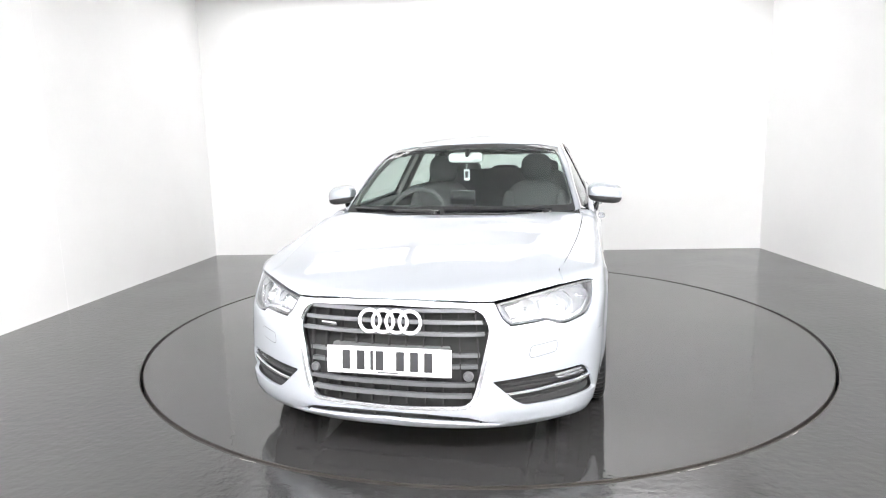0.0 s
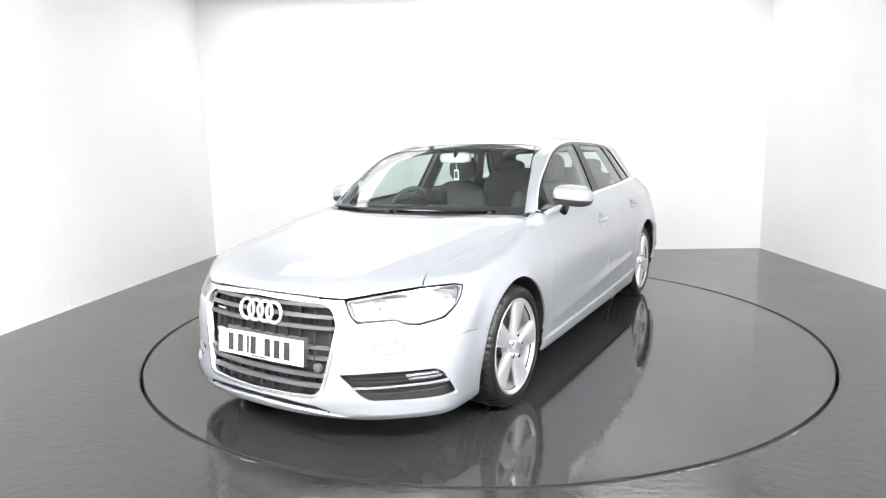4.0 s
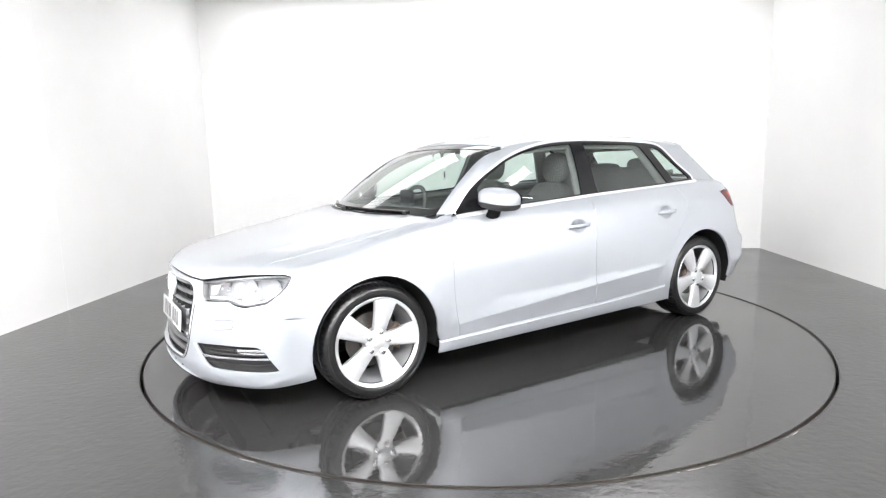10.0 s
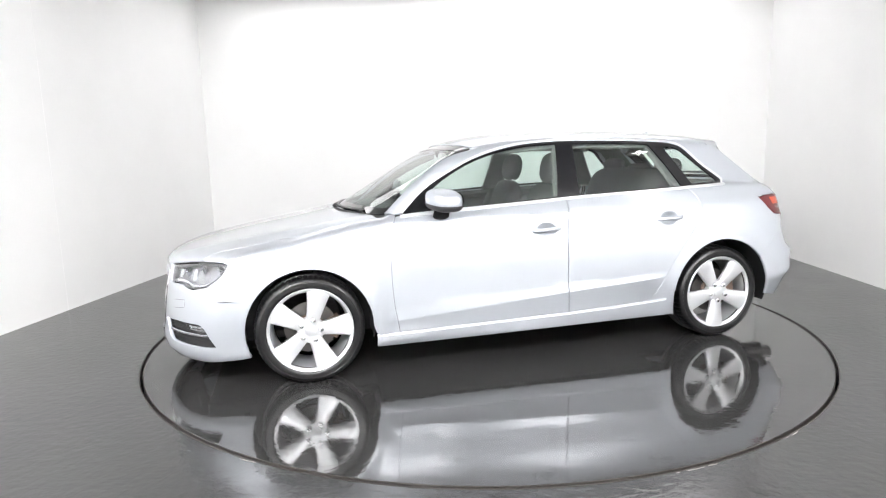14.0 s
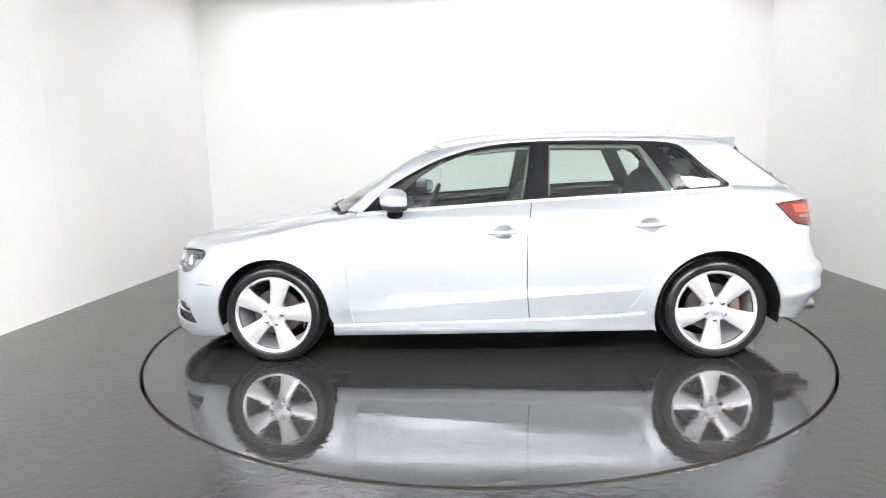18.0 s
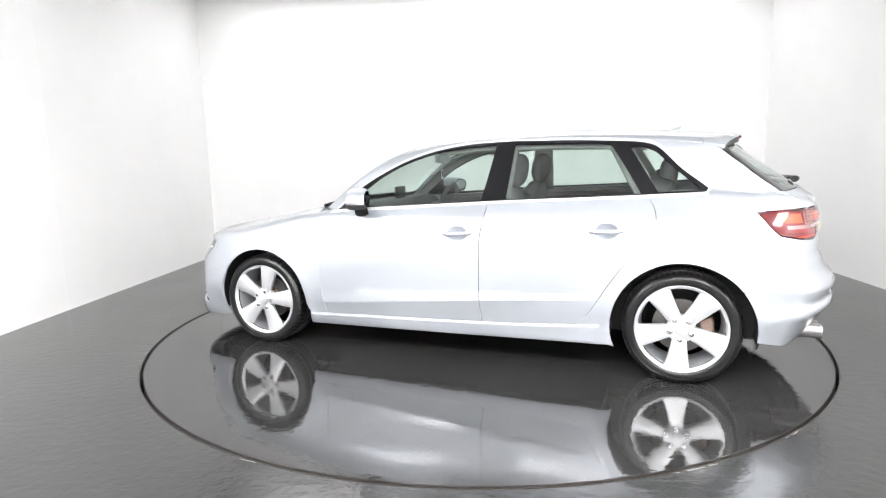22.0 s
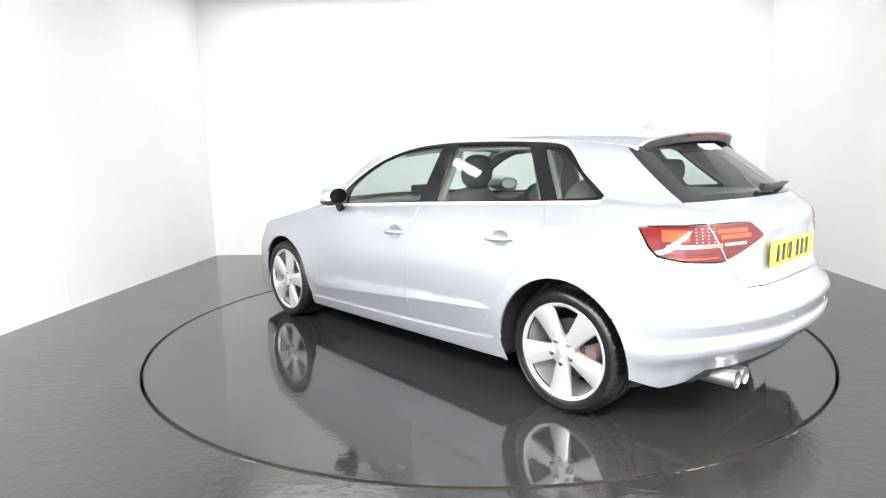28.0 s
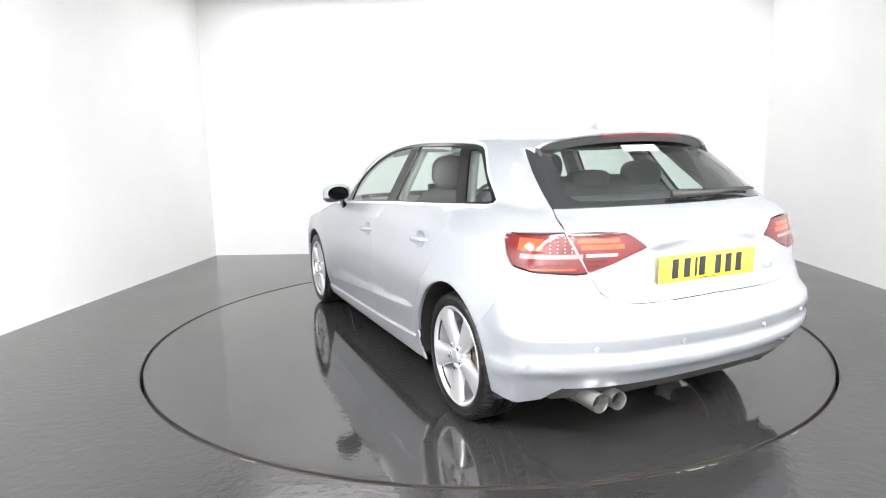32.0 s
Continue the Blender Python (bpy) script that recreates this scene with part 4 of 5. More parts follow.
# headlight insides
for s, lens in ((1, lens_l), (-1, lens_r)):
    for u, z, r in ((.575, .624, .045), (.735, .628, .058), (.858, .645, .044)):
        c = on("front", [(u, z)], -.040)[0]
        bowl = lathe([(r, .0), (r * .93, -.012), (r * .72, -.026), (r * .40, -.036), (.006, -.040), (.006, -.046), (r * .45, -.042), (r * .8, -.030), (r * 1.06, .001)], 32, "x")
        at(part("reflector", bowl, REFLECTOR, lens, "chrome lamp reflector"), pose(c[0], s * c[1], c[2], 0, 0, s * 16))
        bulb = lathe([(.001, -.006), (.007, -.008), (.010, -.014), (.008, -.035), (.001, -.036)], 16, "x")
        at(part("bulb", bulb, CHROME, lens), pose(c[0], s * c[1], c[2], 0, 0, s * 16))
    low = [(.50, .583), (.60, .590), (.66, .584), (.71, .571), (.78, .573), (.84, .592), (.90, .632)]
    d = sheet("front", [(u, z + .007) for u, z in low] + [(u, z - .005) for u, z in low[::-1]], gap=0, lift=-.018, depth=.02, step=.05, fine=.02)
    lay("light_strip", d, REFLECTOR, lens, "bright curved light strip", s < 0)
    d = sheet("front", rounded([(.478, .634), (.545, .648), (.530, .600), (.497, .596)], .006), gap=0, lift=-.026, depth=.012, step=.04, fine=.02)
    lay("side_reflector", d, REFLECTOR, lens, "bright inner lamp reflector", s < 0)
    top = [(.47, .640), (.60, .662), (.765, .679), (.90, .684)]
    d = sheet("front", [(u, z + .011) for u, z in top] + [(u, z + .003) for u, z in top[::-1]], gap=0, lift=-.02, depth=.03, step=.05, fine=.02)
    lay("brow", d, SLAT, lens, "dark grey lamp brow", s < 0)
    d = sheet("front", [(.645, .600), (.672, .600), (.672, .660), (.645, .655)], gap=0, lift=-.03, depth=.03, step=.05, fine=.02)
    lay("divider", d, LAMP_GREY, lens, "", s < 0)
    rim = inset(dense(HEADLIGHT if area(HEADLIGHT) > 0 else HEADLIGHT[::-1], .015), .011)
    d = sheet("front", HEADLIGHT, holes=[rim], gap=.0025, lift=-.004, depth=.03, step=.03, fine=.015)
    lay("seal", d, SLAT, lens, "dark lamp edge", s < 0)

# fog lamp openings
fogs = pair("fog_grille", "front", FOG, UNDER, car, "black lower side grille", gap=-.002, lift=-.035, depth=-.03, step=.05, fine=.02)
for s, fg in ((1, fogs[0]), (-1, fogs[1])):
    d = sheet("front", rise([(.452, .287), (.65, .289), (.858, .293), (.862, .284), (.65, .281), (.458, .279)]), gap=0, lift=-.006, depth=.025, step=.05, fine=.02)
    lay("chrome_blade", d, CHROME, fg, "thin chrome blade", s < 0)
    for k in range(6):
        z = .332 - k * .0155
        if abs(z - .286) < .012:
            continue
        u0, u1 = .43 + (.338 - z) * .75, .815 + (.33 - z) * .45
        d = sheet("front", rise([(u0, z + .002), (u1, z + .002), (u1, z - .002), (u0, z - .002)]), gap=0, lift=-.022, depth=.014, step=.08, fine=.04)
        lay("fine_slat", d, UNDER, fg, "", s < 0)
    d = sheet("front", rounded(rise([(.662, .334), (.805, .336), (.836, .302), (.682, .301)]), .012), gap=0, lift=-.008, depth=.03, step=.03, fine=.015)
    lamp_f = lay("fog_lamp", d, CLEAR, fg, "clear fog lamp", s < 0)
    d = sheet("front", rounded(rise([(.664, .332), (.803, .334), (.832, .303), (.684, .303)]), .012), gap=.002, lift=-.024, depth=.0, step=.03, fine=.015)
    lay("fog_reflector", d, REFLECTOR, lamp_f, "chrome fog lamp reflector", s < 0)
    d = sheet("front", rounded([(.562, .478), (.668, .488), (.675, .476), (.666, .445), (.562, .432), (.552, .442)], .012), gap=.001, lift=.0015, depth=.008, step=.04, fine=.01)
    # larger grey sheet under the cover paints the shade of its gap
    g2 = sheet("front", rounded([(.562, .478), (.668, .488), (.675, .476), (.666, .445), (.562, .432), (.552, .442)], .012), gap=-.0016, lift=.0006, depth=.0, step=.04, fine=.01)
    lay("washer_gap_shade", g2, SLAT, car, "", s < 0)
    lay("washer_cover", d, PAINT, car, "silver headlight washer cover", s < 0)
panel("lower_intake", "front", slot, PLASTIC, car, "black lower intake slot", gap=-.002, lift=-.03, depth=-.025, step=.05, fine=.02)
for u in np.linspace(-.36, .36, 8):
    zc = float(np.interp(abs(u), [0, .16, .31, .44], [.213, .211, .200, .172]))
    panel("intake_rib", "front", [(u - .003, zc - .012), (u + .003, zc - .012), (u + .003, zc + .012), (u - .003, zc + .012)], PLASTIC, car, gap=0, lift=-.008, depth=.02, step=.05, fine=.03)

# ---- side details ----
for s, doors in ((1, (front_doors[0], rear_doors[0])), (-1, (front_doors[1], rear_doors[1]))):
    for (hx, hz), door in zip(HANDLES, doors):
        base = float(half_width(np.array([hx + .085]), np.array([hz]))[0])
        rows = []
        for k in range(17):
            t = k / 16
            x = hx - .094 + .188 * t
            out = .004 + .036 * math.sin(math.pi * min(max(t, .0), 1)) ** .45
            hh = .0125 * (.62 + .38 * math.sin(math.pi * t) ** .5)
            dd = .008
            rows.append([(x, s * (base - .010 + out + dd * math.cos(a)), hz + .002 + .008 * (t - .5) * -1 + hh * math.sin(a)) for a in np.linspace(0, 2 * math.pi, 12, endpoint=False)])
        bm, vs = grid_bm(rows, close_v=True)
        bm.faces.new(vs[0])
        bm.faces.new(vs[-1])
        bmesh.ops.recalc_face_normals(bm, faces=bm.faces)
        part("door_handle", bm, PAINT, door, "silver bar door handle")


def blob(centre, half, power=2.6, n=28, m=16, front=1.0):
    """A rounded box-like solid."""
    rows = []
    e = 2 / power
    f = lambda v: math.copysign(abs(v) ** e, v)
    for i in range(m + 1):
        a = -math.pi / 2 + math.pi * i / m
        a = max(min(a, math.pi / 2 - .02), -math.pi / 2 + .02)
        rows.append([(centre[0] + half[0] * f(math.cos(a)) * f(math.cos(b)), centre[1] + half[1] * f(math.cos(a)) * f(math.sin(b)), centre[2] + half[2] * f(math.sin(a))) for b in np.linspace(0, 2 * math.pi, n, endpoint=False)])
    bm, vs = grid_bm(rows, close_v=True)
    bm.faces.new(vs[0])
    bm.faces.new(vs[-1])
    bmesh.ops.recalc_face_normals(bm, faces=bm.faces)
    return bm


def cut(bm, co, no):
    """Keeps what lies behind a plane, and closes it."""
    geom = bm.verts[:] + bm.edges[:] + bm.faces[:]
    r = bmesh.ops.bisect_plane(bm, geom=geom, plane_co=co, plane_no=no, clear_outer=True)
    es = [e for e in r["geom_cut"] if isinstance(e, bmesh.types.BMEdge)]
    bmesh.ops.edgeloop_fill(bm, edges=es)
    return bm


for s in (1, -1):
    mir = new("door_mirror")
    mir.parent = car
    tagged(mir, "silver door mirror with black underside")
    cen = (.548, s * .868, .988)
    half = (.082, .104, .062)
    cap = cut(blob(cen, half, 2.7), (0, 0, .968), (0, 0, -1))
    cap = cut(cap, (.484, 0, 0), (-1, 0, 0))
    for v in cap.verts:
        v.co.z += .012 * (abs(v.co.y) - .885) / .1 * -1
        v.co.x -= .30 * (abs(v.co.y) - .875)
    part("cap", cap, PAINT, mir, "silver mirror cap")
    low = cut(blob(cen, (half[0] - .002, half[1] - .002, half[2]), 3.4), (0, 0, .967), (0, 0, 1))
    low = cut(low, (.484, 0, 0), (-1, 0, 0))
    for v in low.verts:
        v.co.z += .012 * (abs(v.co.y) - .885) / .1 * -1
        v.co.x -= .30 * (abs(v.co.y) - .875)
    part("underside", low, PLASTIC, mir, "black lower shell")
    ring = [(.4815 - .30 * (.004 + .084 * math.cos(a)), s * (.872 + .082 * math.cos(a)), .990 + .048 * math.sin(a)) for a in np.linspace(0, 2 * math.pi, 28, endpoint=False)]
    bm = bmesh.new()
    bm.faces.new([bm.verts.new(p) for p in ring])
    r = bmesh.ops.extrude_face_region(bm, geom=bm.faces[:])
    bmesh.ops.translate(bm, vec=(.004, 0, 0), verts=[v for v in r["geom"] if isinstance(v, bmesh.types.BMVert)])
    bmesh.ops.recalc_face_normals(bm, faces=bm.faces)
    part("bezel", bm, TRIM, mir, "black mirror bezel")
    ring = [(.482 - .0035 - .30 * (.004 + .84 * (abs(p[1]) - .879)), p[1] * .84 + s * .879 * .16, p[2] * .84 + .988 * .16) for p in ring]
    bm = bmesh.new()
    bm.faces.new([bm.verts.new(p) for p in ring])
    bmesh.ops.recalc_face_normals(bm, faces=bm.faces)
    part("mirror_glass", bm, DARK_MIRROR, mir, "mirror glass with its dark reflection put into the colour")
    foot = bmesh.new()
    rows = []
    for k, (y, z, hx, hz) in enumerate(((.745, .889, .050, .020), (.762, .868, .052, .034), (.782, .858, .052, .042), (.806, .876, .050, .048), (.832, .932, .046, .034))):
        rows.append([(.566 - .012 * k * .3 + hx * math.cos(a), s * (y + .5 * hz * math.cos(a) * 0), z + hz * math.sin(a)) for a in np.linspace(0, 2 * math.pi, 14, endpoint=False)])
    foot, vs = grid_bm(rows, close_v=True)
    foot.faces.new(vs[0])
    foot.faces.new(vs[-1])
    bmesh.ops.recalc_face_normals(foot, faces=foot.faces)
    part("foot", foot, TRIM, mir, "black mirror foot")
    sig = [(.616 - .30 * (y - .868) - 2.6 * (y - .868) ** 2, s * y, .968 - .12 * (y - .885)) for y in np.linspace(.83, .945, 8)]
    part("turn_signal", tube(sig, .005, 6), LENS_WHITE, mir, "slim clear indicator")


# ---- tail details ----
def spoiler():
    sp = new("roof_spoiler")
    sp.parent = car
    tagged(sp, "silver roof spoiler with black side blades")
    xs, ys = np.linspace(-1.448, -1.635, 9), np.linspace(-1, 1, 33)
    lead_z = surface("top", [(-1.335, .549 * q) for q in ys])[:, 2]
    top, bot = [], []
    for i, x in enumerate(xs):
        t = i / 8
        w = .549 - .028 * t
        rt, rb = [], []
        for q, z0 in zip(ys, lead_z):
            y = q * w
            back = x + .046 * (1 - t) * q * q + .125 * t * (abs(q) ** 2.2)
            zt = z0 - .0005 + float(roof_mid(np.array([back]))[0] - roof_mid(np.array([-1.335]))[0]) - .004 * t
            rt.append((back, y, zt))
            rb.append((back + .004 * t, y, zt - (.008 + .018 * (1 - t)) - .022 * abs(q) ** 14))
        top.append(rt)
        bot.append(rb)
    n = len(ys)
    loop_rows = top + bot[::-1]
    bm, vs = grid_bm(loop_rows, close_u=True)
    for j in (0, n - 1):
        bm.faces.new([r[j] for r in vs])
    bmesh.ops.recalc_face_normals(bm, faces=bm.faces)
    part("wing", bm, PAINT, sp, "silver spoiler blade")
    bm = bmesh.new()
    line_t = [(p[0] - .0015, p[1], p[2] - .0095) for p in top[-1] if abs(p[1]) < .23]
    rows = [line_t, [(x + .002, y, z - .011) for x, y, z in line_t], [(x + .012, y, z - .011) for x, y, z in line_t], [(x + .012, y, z) for x, y, z in line_t]]
    bm, vs = grid_bm(rows, close_u=True)
    bm.faces.new([r[0] for r in vs])
    bm.faces.new([r[-1] for r in vs])
    bmesh.ops.recalc_face_normals(bm, faces=bm.faces)
    part("brake_light", bm, RED, sp, "red high-level brake light")
    under = [[(p[0] + .003, p[1] * .985, p[2] - .001) for p in bot[k]] for k in range(3, 9)]
    low2 = [[(p[0] + .012, p[1] * .96, p[2] - .036 + .003 * (8 - k)) for p in bot[k]] for k in range(3, 9)]
    bm, vs = grid_bm(under + low2[::-1], close_u=True)
    for j in (0, n - 1):
        bm.faces.new([r[j] for r in vs])
    bmesh.ops.recalc_face_normals(bm, faces=bm.faces)
    part("underside", bm, PLASTIC, sp, "black spoiler underside")
    for s in (1, -1):
        a, b, c, d = (-1.425, s * .531, 1.268), (-1.515, s * .514, 1.258), (-1.560, s * .505, 1.195), (-1.495, s * .532, 1.225)
        bm = bmesh.new()
        f1 = [bm.verts.new(p) for p in (a, b, c, d)]
        f2 = [bm.verts.new((p[0], p[1] - s * .02, p[2])) for p in (a, b, c, d)]
        bm.faces.new(f1)
        bm.faces.new(f2[::-1])
        for k in range(4):
            bm.faces.new((f1[k], f1[(k + 1) % 4], f2[(k + 1) % 4], f2[k]))
        bmesh.ops.recalc_face_normals(bm, faces=bm.faces)
        part("side_blade", bm, PLASTIC, sp, "black side blade", smooth=False)


spoiler()
q = on("back", [(.10, 1.036), (-.08, 1.036), (-.46, 1.034)], .022)
wip = new("rear_wiper")
wip.parent = car
tagged(wip, "black rear window wiper")
part("arm", tube([q[0] + [0.012, .02, 0], q[0], q[1], (q[1] + q[2]) / 2 + [0, 0, .004], q[2]], [.020, .018, .012, .009, .005], 10), PLASTIC, wip)
q2 = on("back", [(.0, 1.050), (-.2, 1.052), (-.48, 1.046)], .010)
part("blade", tube(list(q2), .006, 8), TRIM, wip)
panel("window_sticker", "back", [(.12, 1.262), (-.08, 1.262), (-.08, 1.234), (.12, 1.234)], PAPER, car, "pale label inside the rear window", gap=0, lift=.0005, depth=0, step=.05, fine=.03)
for y, ez in ((.552, .270), (.460, .264)):
    ex = part("exhaust_tip", lathe([(.037, -.20), (.0385, -.004), (.0375, .0), (.0355, -.003), (.034, -.02), (.034, -.16), (.001, -.16), (.001, -.20)], 32, "x"), EXHAUST, car, "satin round exhaust tip")
    at(ex, pose(-2.010, y, ez, 0, 0, 180))
    # dark disc closes the pipe a little way in, standing in for its depth
    ins = part("inner_disc", lathe([(.001, -.05), (.0338, -.05), (.0338, -.055), (.001, -.055)], 24, "x"), UNDER, ex, "dark disc inside the pipe")
part("exhaust_box", box((.36, .46, .13), (-1.70, .33, .30), .05, 3), UNDER, car, "dark silencer box")
number_plate("rear_number_plate", PLATE_Y, pose(-2.031, 0.024, .768, 0, 2, 178), "yellow rear number plate with dark bars")
c = on("back", [(0.0, .915)], .006)[0]
rings("rear_badge", .026, .034, .0035, pose(c[0], 0, c[2], 0, 16, 180), "four small chrome rings on the tailgate")
c = on("rear", [(-.42, .725)], .003)[0]
at(part("tail_badge", box((.004, .085, .014), (0, 0, 0), .001), CHROME, car, "small chrome badge bar"), pose(c[0], c[1], c[2], 0, 0, 195))
for u in (-.62, -.25, .25, .62):
    c = on("rear", [(u, .50)], .001)[0]
    at(part("parking_sensor", lathe([(.001, .002), (.010, .002), (.0115, 0), (.0115, -.006), (.001, -.006)], 20, "x"), PAINT, car, "small round parking sensor"), pose(c[0], c[1], c[2], 0, 0, 180 - math.degrees(u)))
fin = []
for k in range(7):
    t = k / 6
    h = .003 + .030 * t ** 1.6
    w = .016 * (1 - .55 * t)
    zr = float(roof_mid(np.array([-1.20 - .10 * t]))[0]) - .003
    fin.append([(-1.20 - .10 * t, w * q, zr + h * (1 - abs(q) ** 1.5)) for q in np.linspace(-1, 1, 9)])
bm, vs = grid_bm(fin)
bm.faces.new(vs[-1])
part("antenna", bm, PAINT, car, "small silver roof aerial fin")

# patterns in the rear lamps
def lay_mesh(name, me, parent):
    ob = new(name, me)
    ob.parent = parent
    return ob


first = part("lens_stud", lathe([(.0005, .002), (.0026, .001), (.0034, -.002), (.0005, -.002)], 8, "x"), LENS_WHITE)
STUD = first.data
bpy.data.objects.remove(first)
for s, tl, gl in ((1, tail_lamps[0], gate_lamps[0]), (-1, tail_lamps[1], gate_lamps[1])):
    for own, zs, u0, u1, mat, h in ((tl, .919, .76, .99, RED_DEEP, .006), (tl, .884, .825, .935, ORANGE, .044), (tl, .841, .672, .92, LENS_GREY, .017), (tl, .810, .715, .93, RED_DEEP, .006), (tl, .793, .70, .88, ORANGE, .005), (tl, .783, .69, .84, RED_DEEP, .004),
                                   (gl, .917, .50, .715, RED_DEEP, .006), (gl, .897, .52, .695, ORANGE, .016), (gl, .874, .50, .68, ORANGE, .018), (gl, .843, .53, .66, LENS_WHITE, .012), (gl, .822, .57, .655, RED_DEEP, .006), (gl, .803, .60, .65, RED_DEEP, .005)):
        n = 7
        line = [(u, zs) for u in np.linspace(u0, u1, n)]
        d = sheet("rear", [(u, v + h / 2) for u, v in line] + [(u, v - h / 2) for u, v in line[::-1]], gap=0, lift=.0032, depth=.002, step=.06, fine=.03)
        lay("lamp_bar", d, mat, own, "orange lens bar" if mat is ORANGE else "", s < 0)

    for i in range(4):
        for j in range(5):
            u, v = .715 + .028 * i, .857 + .0135 * j
            c = on("rear", [(u, v)], .0045)[0]
            stud = lay_mesh("lens_stud", STUD, tl)
            at(stud, pose(c[0], s * c[1], c[2], 0, 0, 180 - s * math.degrees(u)))

# wipers at the windscreen
for name_y, a, b in ((0, (-.10, .922), (-.62, .923)), (1, (.52, .921), (-.02, .924))):
    q = on("screen", [a, ((a[0] + b[0]) / 2, .922), b], .006)
    wp = new("front_wiper")
    wp.parent = car
    tagged(wp, "black windscreen wiper")
    root = q[0] + np.array([.02, .03, -.012])
    part("arm", tube([root, q[0], q[1]], [.014, .010, .007], 8), PLASTIC, wp)
    part("blade", tube([q[0] + [0, .05, 0], q[1], q[2]], .008, 8), TRIM, wp)
q = on("top", [(1.092, 0), (1.062, .30), (.994, .50), (.905, .675)], 0)
for s in (1, -1):
    rows = [[(p[0] + .02, s * p[1], p[2] - .014) for p in q], [(p[0] - .06, s * p[1], p[2] + .008) for p in q]]
    bm, vs = grid_bm(rows)
    part("cowl", bm, PLASTIC, car, "black plastic cowl")

# ---- inside the car ----
def seat(x, y, rear=False):
    st = new("front_seat")
    st.parent = car
    tagged(st, "dark grey cloth front seat")
    part("cushion", blob((x + .16, y, .47), (.27, .25, .10), 4), CLOTH, st)
    for q in (-1, 1):
        part("bolster", blob((x + .16, y + q * .22, .50), (.26, .06, .10), 3), CLOTH, st)
    bk = blob((0, 0, 0), (.075, .235, .34), 3.4)
    bmesh.ops.transform(bk, matrix=pose(x - .12, y, .705, 0, -14, 0), verts=bk.verts)
    part("backrest", bk, CLOTH, st)
    for q in (-1, 1):
        wb = blob((0, 0, 0), (.085, .055, .28), 3)
        bmesh.ops.transform(wb, matrix=pose(x - .09, y + q * .20, .685, 0, -14, 0), verts=wb.verts)
        part("side_bolster", wb, CLOTH, st)
    hr = blob((0, 0, 0), (.062, .116, .105), 2.6)
    bmesh.ops.transform(hr, matrix=pose(x - .225, y, 1.135, 0, -10, 0), verts=hr.verts)
    part("headrest", hr, CLOTH, st, "rounded dark headrest")
    for q in (-1, 1):
        part("headrest_post", tube([(x - .19, y + q * .06, .95), (x - .215, y + q * .06, 1.08)], .007, 8), CHROME, st)
        part("headrest_guide", lathe([(.001, .012), (.012, .012), (.013, 0), (.001, 0)], 10, "z"), PAPER, st, "pale post guide").location = (x - .195, y + q * .06, 1.015)


seat(-.11, .37)
seat(-.11, -.37)
bench = new("rear_seat")
bench.parent = car
tagged(bench, "dark grey cloth rear bench with three headrests")
part("cushion", blob((-.82, 0, .50), (.27, .62, .11), 5), CLOTH, bench)
bk = blob((0, 0, 0), (.08, .60, .32), 5)
bmesh.ops.transform(bk, matrix=pose(-1.12, 0, .80, 0, -18, 0), verts=bk.verts)
part("backrest", bk, CLOTH, bench)
for y in (.36, 0, -.36):
    part("headrest", blob((-1.235, y, 1.115 if y else 1.095), (.05, .13, .07 if y else .05), 3), CLOTH, bench, "dark rear headrest")
shelf = part("parcel_shelf", box((.44, 1.10, .025), (-1.46, 0, 1.0), .008), SOFT, car, "dark parcel shelf")
dash = []
for y in np.linspace(-.70, .70, 15):
    f = abs(y) / .70
    dash.append([(1.05 - .16 * f ** 2, y, .88), (.93 - .10 * f ** 2, y, .915), (.75, y, .925), (.66, y, .905 + (.02 if -.55 < y < -.2 else 0)), (.62, y, .86), (.60, y, .75), (.66, y, .60), (.95, y, .55)])
bm, vs = grid_bm(dash)
bmesh.ops.recalc_face_normals(bm, faces=bm.faces)
part("dashboard", bm, SOFT, car, "dark grey dashboard")
part("screen_pod", box((.02, .16, .09), (.665, 0, .975), .008), TRIM, car, "thin black display on the dashboard")
sw = new("steering_wheel")
sw.parent = car
tagged(sw, "dark leather steering wheel")
at(sw, pose(.44, -.37, .845, 0, -24, 0))
part("rim", tube([(0, .185 * math.cos(a), .185 * math.sin(a)) for a in np.linspace(0, 2 * math.pi, 40, endpoint=False)], .016, 10, True), SOFT, sw)
part("hub", blob((.02, 0, -.01), (.03, .075, .065), 3), SOFT, sw)
for a in (10, 170, 270):
    part("spoke", tube([(.01, .05 * math.cos(radians(a)), .05 * math.sin(radians(a))), (0, .18 * math.cos(radians(a)), .18 * math.sin(radians(a)))], [.022, .014], 8), CHROME if a == 270 else SOFT, sw)
part("steering_column", tube([(.45, -.37, .87), (.66, -.37, .78)], .04, 10), SOFT, car)
mirr = part("rear_view_mirror", blob((.335, -.045, 1.222), (.024, .120, .036), 4), PAPER, car, "pale-backed rear-view mirror")
part("stalk", tube([(.345, -.035, 1.232), (.375, -.015, 1.283)], .018, 8), TRIM, mirr)
tag_ob = part("hanging_tag", box((.006, .038, .075), (.335, -.04, 1.105), .004), PAPER, car, "small pale hanging tag on a cord")
part("cord", tube([(.335, -.04, 1.143), (.335, -.038, 1.17), (.338, -.04, 1.20)], .002, 6), PAPER, tag_ob)
part("tag_window", box((.008, .024, .045), (.335, -.04, 1.107), .003), INK, tag_ob)
panel("headlining", "top", mirror_top([(.30, 0), (.27, .40), (.20, .50), (-.4, .52), (-1.2, .51), (-1.36, .48), (-1.38, 0)]), LINING, car, "mid grey headlining", gap=0, lift=-.035, depth=0, step=.09, fine=.06)
